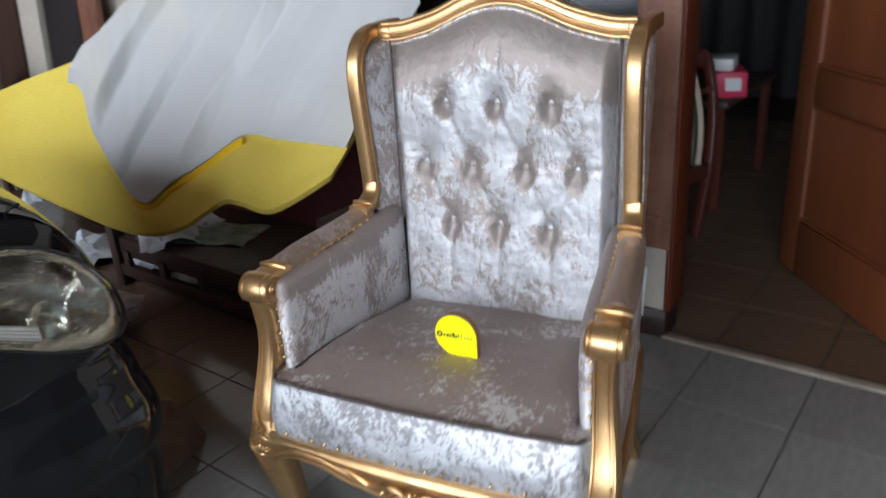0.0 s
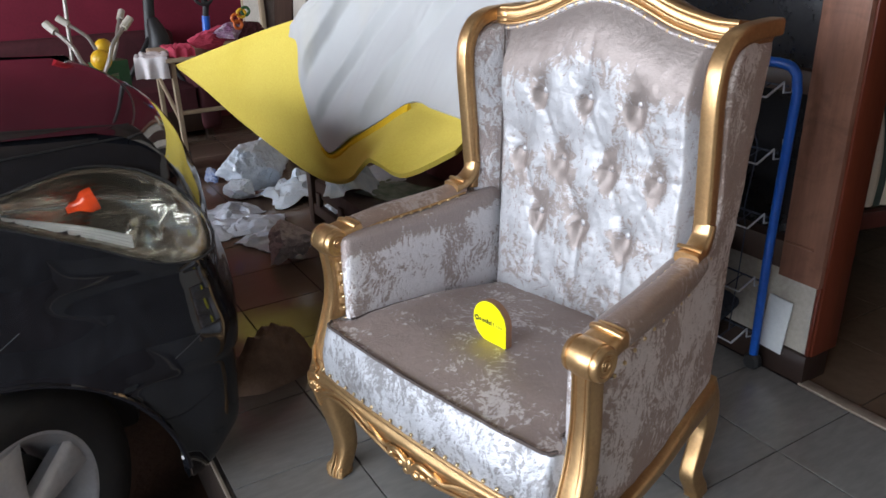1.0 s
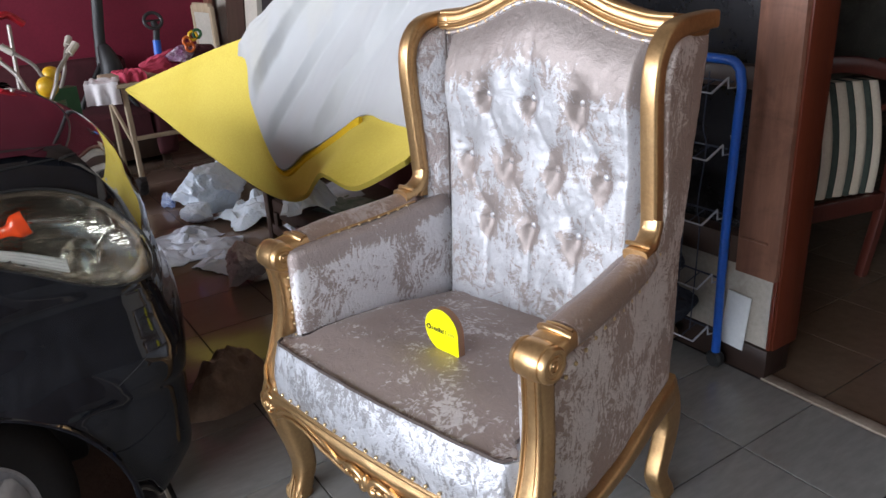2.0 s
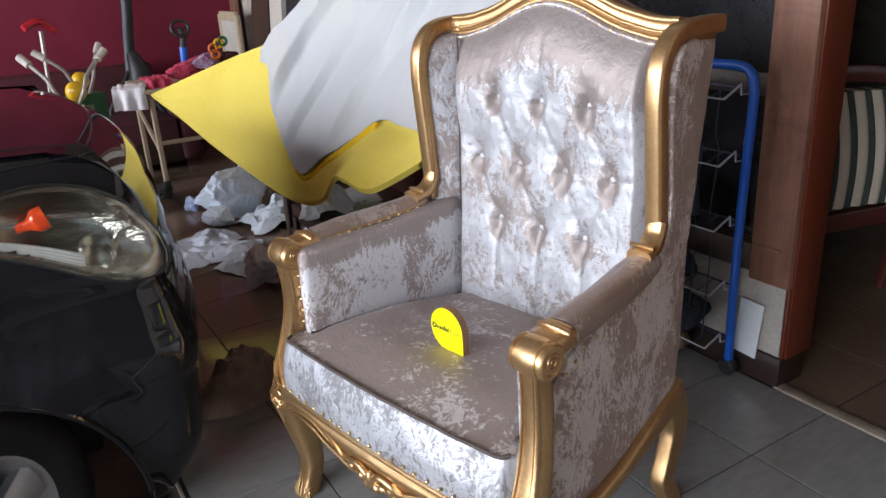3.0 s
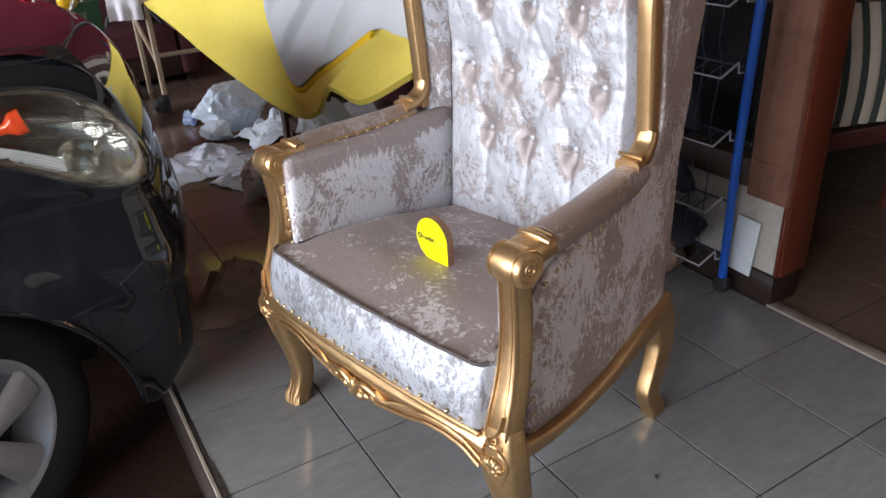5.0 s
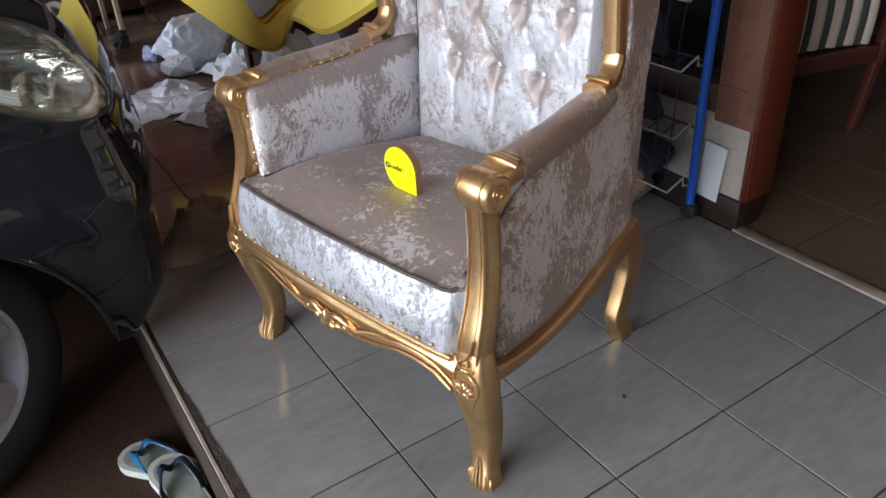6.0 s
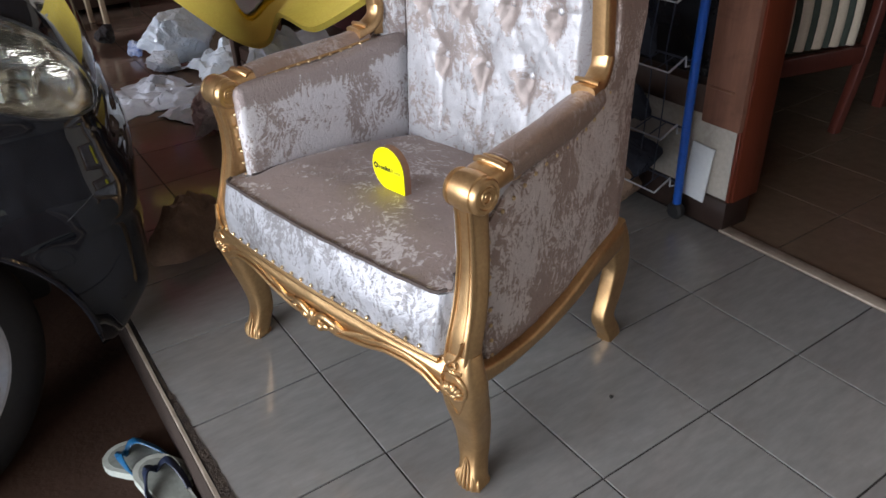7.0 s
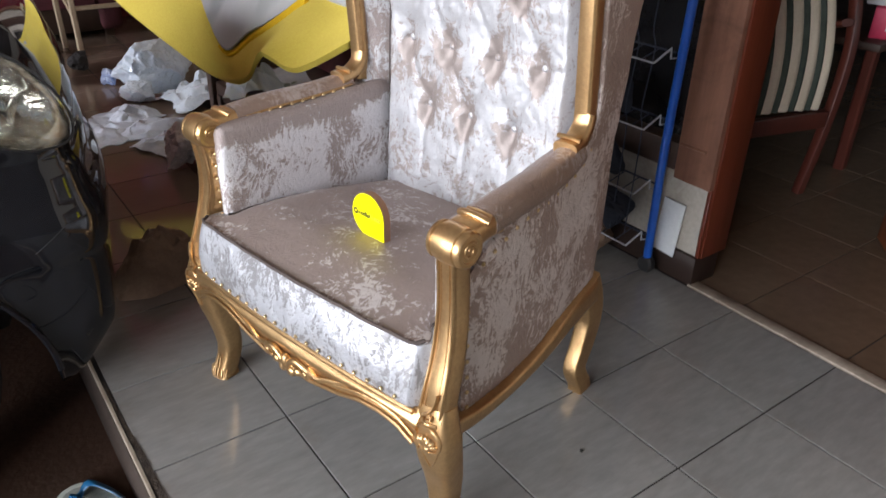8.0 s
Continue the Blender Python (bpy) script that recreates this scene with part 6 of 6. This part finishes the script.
def leaning_boards():
    def board(name, label, cat, lo_y, hi_y, top, mat, depth=0.025, foot=0.16):
        bm = slab(lambda u, v: Vector((DOOR_X - 0.005 - foot * (1 - v) - depth, lo_y + (hi_y - lo_y) * u, top * v)), lambda u, v: Vector((DOOR_X - 0.005 - foot * (1 - v), lo_y + (hi_y - lo_y) * u, top * v)), 2, 6)
        tagged(part(name, bm, mat), label, cat)

    board("wooden_plank", "tall red-brown wooden plank leaning on the wall", "plank", 2.60, 2.76, 1.9, WOOD_JAMB)
    board("dark_board", "black lacquered panel leaning on the wall", "panel", 2.80, 3.12, 1.7, TRIM, 0.02)
    board("white_plank", "off-white painted plank leaning on the wall", "plank", 3.16, 3.36, 1.8, WHITE_PLASTIC, 0.03)
    board("dark_board", "dark brown wooden panel leaning on the wall", "panel", 3.40, 3.72, 1.8, WOOD_DARK)
    board("wooden_plank", "brown wooden door post leaning in the corner", "plank", 4.22, 4.33, 1.9, WOOD_JAMB, 0.03, 0.05)
    shutter = thing("louvred_shutter", pose(0, 0, 0), "pale louvred wooden shutter leaning on the wall", "shutter")
    x = DOOR_X - 0.20
    part("frame", boxed((x, 3.76, 0.0), (x + 0.03, 3.80, 0.93), 0.004), WOOD_PALE, shutter)
    part("frame", boxed((x, 4.14, 0.0), (x + 0.03, 4.18, 0.93), 0.004), WOOD_PALE, shutter)
    part("frame", boxed((x, 3.80, 0.89), (x + 0.03, 4.14, 0.95), 0.004), WOOD_PALE, shutter)
    for k in range(12):
        y = 3.815 + 0.0275 * k
        part("slat", boxed((x + 0.006, y, 0.04), (x + 0.026, y + 0.020, 0.90), 0.002), WHITE_PLASTIC, shutter)


leaning_boards()


def black_stand():
    s = thing("clothes_stand", pose(0, 0, 0), "black metal clothes stand before the crimson wall", "stand")
    part("pole", swept(curve_points([(0.36, 4.15, 0.0), (0.37, 4.16, 0.45), (0.41, 4.2, 0.80), (0.45, 4.22, 1.1), (0.47, 4.24, 1.75)], 6), (0.035, 0.03), (1, 0, 0), 10), TRIM, s)
    part("brace", swept([(0.37, 4.14, 0.62), (0.20, 4.05, 0.40), (0.08, 4.0, 0.02)], (0.016, 0.016), (0, 1, 0), 8), TRIM, s)
    part("brace", swept([(0.37, 4.14, 0.62), (0.55, 4.05, 0.30), (0.62, 4.0, 0.02)], (0.016, 0.016), (0, 1, 0), 8), TRIM, s)
    part("bag", swept(curve_points([(0.40, 4.12, 0.74), (0.42, 4.08, 0.62), (0.41, 4.08, 0.50), (0.39, 4.1, 0.42)], 6), lambda u: (0.03 + 0.04 * math.sin(math.pi * u), 0.03 + 0.03 * math.sin(math.pi * u)), (1, 0, 0), 12), TRIM, s, "limp black bag hanging from the pole")


black_stand()


# ---- by the doorway ----
def wire_rack():
    rack = thing("wire_rack", pose(1.155, 0.0, 0), "folding rack of blue tube with white wire shelves", "rack")
    y0, y1, top = -0.022, 0.34, 0.885
    pts = curve_points([(0.01, y0 + 0.008, 0.035), (0.0, y0 + 0.004, 0.40), (-0.0, y0 - 0.006, 0.82)], 4) + curve_points([(0.0, y0 + 0.002, 0.862), (0.0, y0 + 0.022, 0.880), (0.0, y0 + 0.055, top)], 5) + curve_points([(0.0, y1 - 0.055, top), (0.0, y1 - 0.02, 0.880), (0.0, y1, 0.855)], 5) + [Vector((0.0, y1, 0.4)), Vector((0.01, y1, 0.035))]
    part("tube_frame", swept(pts, (0.0125, 0.0125), (1, 0, 0), 12), BLUE, rack, "bent blue tube frame")
    for y in (y0 + 0.008, y1):
        part("castor", lathe([(0.0, -0.016), (0.020, -0.016), (0.026, -0.008), (0.026, 0.008), (0.020, 0.016), (0.0, 0.016)], "x", 18), TRIM, rack, "black castor").location = (0.01, y, 0.026)
    for z in (0.12, 0.285, 0.475, 0.655, 0.83):
        shelf = new("wire_shelf")
        shelf.parent = rack
        shelf["label"] = "white wire shelf"
        front = [(-0.07, y0 + 0.03, z - 0.02), (-0.07, y1 - 0.02, z - 0.02)]
        rod("wire", front, 0.0022, WIRE, shelf)
        rod("wire", [(0.0, y0 + 0.02, z), (0.0, y1 - 0.02, z)], 0.0028, WIRE_DARK, shelf)
        for y in (y0 + 0.02, y1 - 0.02):
            rod("hook", [(0.012, y, z + 0.035), (0.012, y - 0.004, z - 0.015), (-0.012, y + 0.004, z - 0.015), (-0.015, y + 0.004, z + 0.012), (-0.07, y + 0.01, z - 0.02)], 0.003, WIRE, shelf)
        for k in range(1, 6):
            y = y0 + 0.02 + (y1 - y0 - 0.04) * k / 6
            rod("wire", [(0.0, y, z), (-0.07, y, z - 0.02)], 0.0018, WIRE_DARK, shelf)
    for y in (y0 + 0.055, y0 + 0.11):
        rod("side_wire", curve_points([(-0.05, y, 0.86), (-0.05, y + 0.008, 0.72), (-0.05, y - 0.006, 0.66), (-0.05, y + 0.008, 0.5), (-0.05, y - 0.004, 0.42), (-0.05, y + 0.004, 0.12)], 6), 0.0018, WIRE_DARK, rack)


wire_rack()
crumple("worn_shoe", (1.10, 0.16, 0.0), (0.05, 0.09, 0.11), 31, BROWN_CLOTH, "brown worn shoe wrapped in cloth on the rack's lowest shelf", "shoes", 10, 4, 0.6)
crumple("dark_clothes", (1.12, 0.13, 0.10), (0.05, 0.14, 0.10), 34, NAVY_CLOTH, "dark blue cloth bundled on the rack's lowest shelf", "clothes", 0, 4, 0.6)
crumple("dark_clothes", (1.13, 0.19, 0.46), (0.05, 0.12, 0.09), 32, NAVY_CLOTH, "dark folded clothes on the wire rack", "clothes", 0, 4, 0.5)
crumple("dark_clothes", (1.13, 0.19, 0.27), (0.05, 0.12, 0.08), 33, NAVY_CLOTH, "dark folded clothes on the wire rack", "clothes", 0, 4, 0.5)


def loose_sheet():
    bm = boxed((-0.006, -0.040, 0.0), (0.0, 0.036, 0.166), 0.002)
    ob = part("white_tile", bm, CARD)
    ob.matrix_world = pose(1.203, -0.036, 0.066, 2.5, 3, 0)
    tagged(ob, "white ceramic tile propped against the dark skirting", "tile")


loose_sheet()


def striped_chair(m, label):
    """A low wooden lounge chair with a striped back cushion and bowed posts."""
    c = thing("lounge_chair", m, label, "chair")
    w = 0.52
    for x in (0.0, w):
        o = -1 if x == 0 else 1
        part("rear_leg", swept(curve_points([(x, -0.03, 0.0), (x + o * 0.020, -0.005, 0.28), (x + o * 0.055, -0.02, 0.50), (x + o * 0.062, -0.045, 0.64), (x + o * 0.04, -0.06, 0.735), (x - o * 0.02, -0.062, 0.755)], 5), (0.018, 0.018), (1, 0, 0), 10, 4.0), WOOD_RED_DARK, c)
        part("front_leg", swept([(x, -0.50, 0.0), (x, -0.48, 0.52)], (0.018, 0.018), (1, 0, 0), 10, 4.0), WOOD_RED_DARK, c)
        part("armrest", swept(curve_points([(x, -0.01, 0.62), (x, -0.15, 0.58), (x, -0.35, 0.55), (x, -0.52, 0.54)], 5), (0.026, 0.013), (1, 0, 0), 10, 3.0), WOOD_RED_DARK, c)
        part("side_rail", boxed((x - 0.014, -0.48, 0.27), (x + 0.014, 0.0, 0.32), 0.004), WOOD_RED_DARK, c)
    part("rear_rail", boxed((0.0, -0.016, 0.265), (w, 0.016, 0.325), 0.005), WOOD_RED_DARK, c)
    part("top_rail", swept(curve_points([(0.0, -0.055, 0.725), (w * 0.25, -0.062, 0.76), (w * 0.5, -0.065, 0.77), (w * 0.75, -0.062, 0.76), (w, -0.055, 0.725)], 6), (0.016, 0.028), (0, 1, 0), 10, 3.0), WOOD_RED_DARK, c)
    back = new("back_cushion")
    back.parent = c
    n = 13
    for k in range(n):
        a, b = 0.025 + (w - 0.05) * (k + (0.10 if k % 2 else -0.10) * (k > 0)) / n, 0.025 + (w - 0.05) * (k + 1 + (-0.10 if k % 2 else 0.10) * (k < n - 1)) / n
        def face(u, v, d=0.0, a=a, b=b, k=k):
            x, z = a + (b - a) * u, 0.325 + 0.375 * v
            puff = 0.010 * math.sin(math.pi * u) + 0.012 * math.sin(math.pi * v)
            return Vector((x, -0.012 - 0.05 * v * v + (puff if d == 0 else -0.06), z + 0.012 * math.sin(math.pi * (x / w))))
        part("stripe", slab(lambda u, v: face(u, v), lambda u, v: face(u, v, 1.0), 5, 14), STRIPE_CREAM if k % 2 == 0 else STRIPE_GREEN, back)
    part("seat_cushion", boxed((0.03, -0.47, 0.31), (w - 0.03, -0.07, 0.40), 0.03, 3), STRIPE_CREAM, c, "cream seat cushion")


striped_chair(pose(2.075, 0.03, 0, 0, 0, 166), "wooden lounge chair with a cream and green striped back")


def panel_door():
    d = thing("door_1", pose(1.385, -0.865, 0.008, 0, 0, 42), "open wooden panel door with orange-brown varnish", "door", kind="structure")
    w, h, t = 0.80, 2.04, 0.036
    for name, lo, hi in (("stile", (0, 0, 0), (0.10, t, h)), ("stile", (w - 0.10, 0, 0), (w, t, h)), ("rail", (0.10, 0, 0), (w - 0.10, t, 0.20)), ("rail", (0.10, 0, 0.62), (w - 0.10, t, 0.74)), ("rail", (0.10, 0, 1.16), (w - 0.10, t, 1.26)), ("rail", (0.10, 0, h - 0.12), (w - 0.10, t, h))):
        part(name, boxed(lo, hi, 0.004), WOOD_DOOR, d)
    for a, b in ((0.20, 0.62), (0.74, 1.16), (1.26, h - 0.12)):
        bm = boxed((0.10, 0.010, a), (w - 0.10, t - 0.010, b))
        part("panel", bm, WOOD_DOOR, d)
        part("moulding", swept([(0.11, t - 0.008, a + 0.012), (w - 0.11, t - 0.008, a + 0.012), (w - 0.11, t - 0.008, b - 0.012), (0.11, t - 0.008, b - 0.012)], (0.010, 0.008), (0, 1, 0), 8, 2.0, True), WOOD_DOOR, d)
    part("handle", swept([(w - 0.05, t, 1.0), (w - 0.05, t + 0.05, 1.0), (w - 0.16, t + 0.05, 1.0)], (0.008, 0.008), (0, 0, 1), 8), STEEL, d)


panel_door()


def inside_things():
    bm = slab(lambda u, v: Vector((4.85 + 0.035 * math.sin(u * 46), -0.25 + 1.7 * u, 0.02 + 2.4 * v)), lambda u, v: Vector((4.86 + 0.035 * math.sin(u * 46), -0.25 + 1.7 * u, 0.02 + 2.4 * v)), 130, 3)
    tagged(part("curtain", bm, CURTAIN, None, "", 60), "grey curtain hanging in the dim inner room", "curtain")
    t = thing("low_table", pose(2.75, 0.34, 0), "dark wooden table with papers in the inner room", "table")
    part("tabletop", boxed((-0.35, -0.28, 0.47), (0.45, 0.45, 0.50), 0.006), WOOD_DARK, t)
    for x in (-0.31, 0.41):
        for y in (-0.24, 0.41):
            part("leg", swept([(x, y, 0), (x, y, 0.47)], (0.022, 0.022), (1, 0, 0), 8, 4.0), WOOD_RED_DARK, t)
    ob = part("box", boxed((-0.11, -0.07, 0), (0.11, 0.07, 0.11), 0.004), BOX_PINK)
    part("label", boxed((-0.111, -0.045, 0.03), (-0.1105, 0.02, 0.085)), CARD, ob, "white paper label")
    part("label", boxed((-0.06, -0.0712, 0.03), (0.02, -0.0705, 0.085)), CARD, ob, "white paper label")
    ob.matrix_world = pose(2.60, 0.13, 0.50, 0, 0, 24)
    tagged(ob, "pink and white cardboard box on the table", "box")
    ob = part("box", boxed((-0.09, -0.06, 0), (0.09, 0.06, 0.05), 0.004), CARD)
    ob.matrix_world = pose(2.60, 0.16, 0.612, 0, 0, 10)
    tagged(ob, "pale blue-white box lying on a pink box", "box")


inside_things()


# ---- slippers on the ground by the step ----
def slipper(m, strap_mat, label):
    s = thing("flip_flop", m, label, "flip-flop", "pair of flip-flops")

    def outline(v):
        return lerp_table([(0, 0.0), (0.03, 0.020), (0.10, 0.032), (0.25, 0.035), (0.45, 0.033), (0.65, 0.041), (0.82, 0.044), (0.92, 0.036), (0.98, 0.020), (1.0, 0.0)], v)

    def sole(u, v, z):
        vv = 0.5 - 0.5 * math.cos(math.pi * v)
        return Vector(((u - 0.5) * 2.2 * outline(vv) + 0.006 * math.sin(math.pi * vv), -0.12 + 0.245 * vv, z + 0.004 * (vv - 0.5) ** 2))

    part("sole", slab(lambda u, v: sole(u, v, 0.020), lambda u, v: sole(u, v, 0.0), 10, 30), SLIPPER, s, "pale worn foam sole")
    def bed(u, v, z):
        vv = 0.5 - 0.5 * math.cos(math.pi * v)
        return Vector(((u - 0.5) * 1.72 * outline(vv) + 0.006 * math.sin(math.pi * vv), -0.108 + 0.220 * vv, z + 0.004 * (vv - 0.5) ** 2))

    part("footbed", slab(lambda u, v: bed(u, v, 0.0212), lambda u, v: bed(u, v, 0.0195), 10, 30), FOOTBED, s, "greyed hollow of the sole")
    toe = Vector((0.004, 0.075, 0.022))
    for x in (-0.036, 0.040):
        part("strap", swept(curve_points([toe, toe + Vector((x * 0.60, -0.010, 0.026)), Vector((x * 1.02, 0.022, 0.034)), Vector((x * 1.04, -0.015, 0.020))], 6), lambda u: (0.0075 + 0.005 * u, 0.0035), (0.3, 1, 0), 10, 2.5), strap_mat, s)
    part("toe_post", swept([toe + Vector((0, 0, -0.004)), toe + Vector((0, 0, 0.012))], (0.004, 0.004), (1, 0, 0), 8), strap_mat, s)
    return s


slipper(pose(-0.388, 0.142, GROUND, 0, 0, 33), STRAP_BLUE, "pale flip-flop with a blue strap on the ground")
slipper(pose(-0.378, 0.022, GROUND + 0.016, 5, 3, 6), STRAP_NAVY, "pale flip-flop with a navy strap, half on its mate")


# ---- floor tiles ----
def tile_mesh(w, d, name, material):
    bm = boxed((0.0020, 0.0020, -0.012), (w - 0.0020, d - 0.0020, 0.0), 0.0009, 1)
    me = bpy.data.meshes.new(name)
    bm.to_mesh(me)
    bm.free()
    me.materials.append(material)
    return me


def lay_tiles(parent, x0, x1, y0, y1, step, material):
    cache = {}
    x = x0
    while x < x1 - 0.02:
        w = min(step, x1 - x)
        y = y0
        while y < y1 - 0.02:
            d = min(step, y1 - y)
            key = (round(w, 3), round(d, 3))
            if key not in cache:
                cache[key] = tile_mesh(w, d, "tile", material)
            ob = new("tile", cache[key])
            ob.parent = parent
            ob.location = (x, y, 0.0)
            y += step
        x += step


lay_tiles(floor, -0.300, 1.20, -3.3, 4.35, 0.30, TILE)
lay_tiles(floor_inside, 1.245, 4.245, -1.5, 1.5, 0.30, TILE_IN)
crumple("dead_insect", (0.466, -0.454, 0.0), (0.008, 0.0055, 0.005), 41, INK, "tiny dead insect on a floor tile", "insect", 40, 2, 1.0)
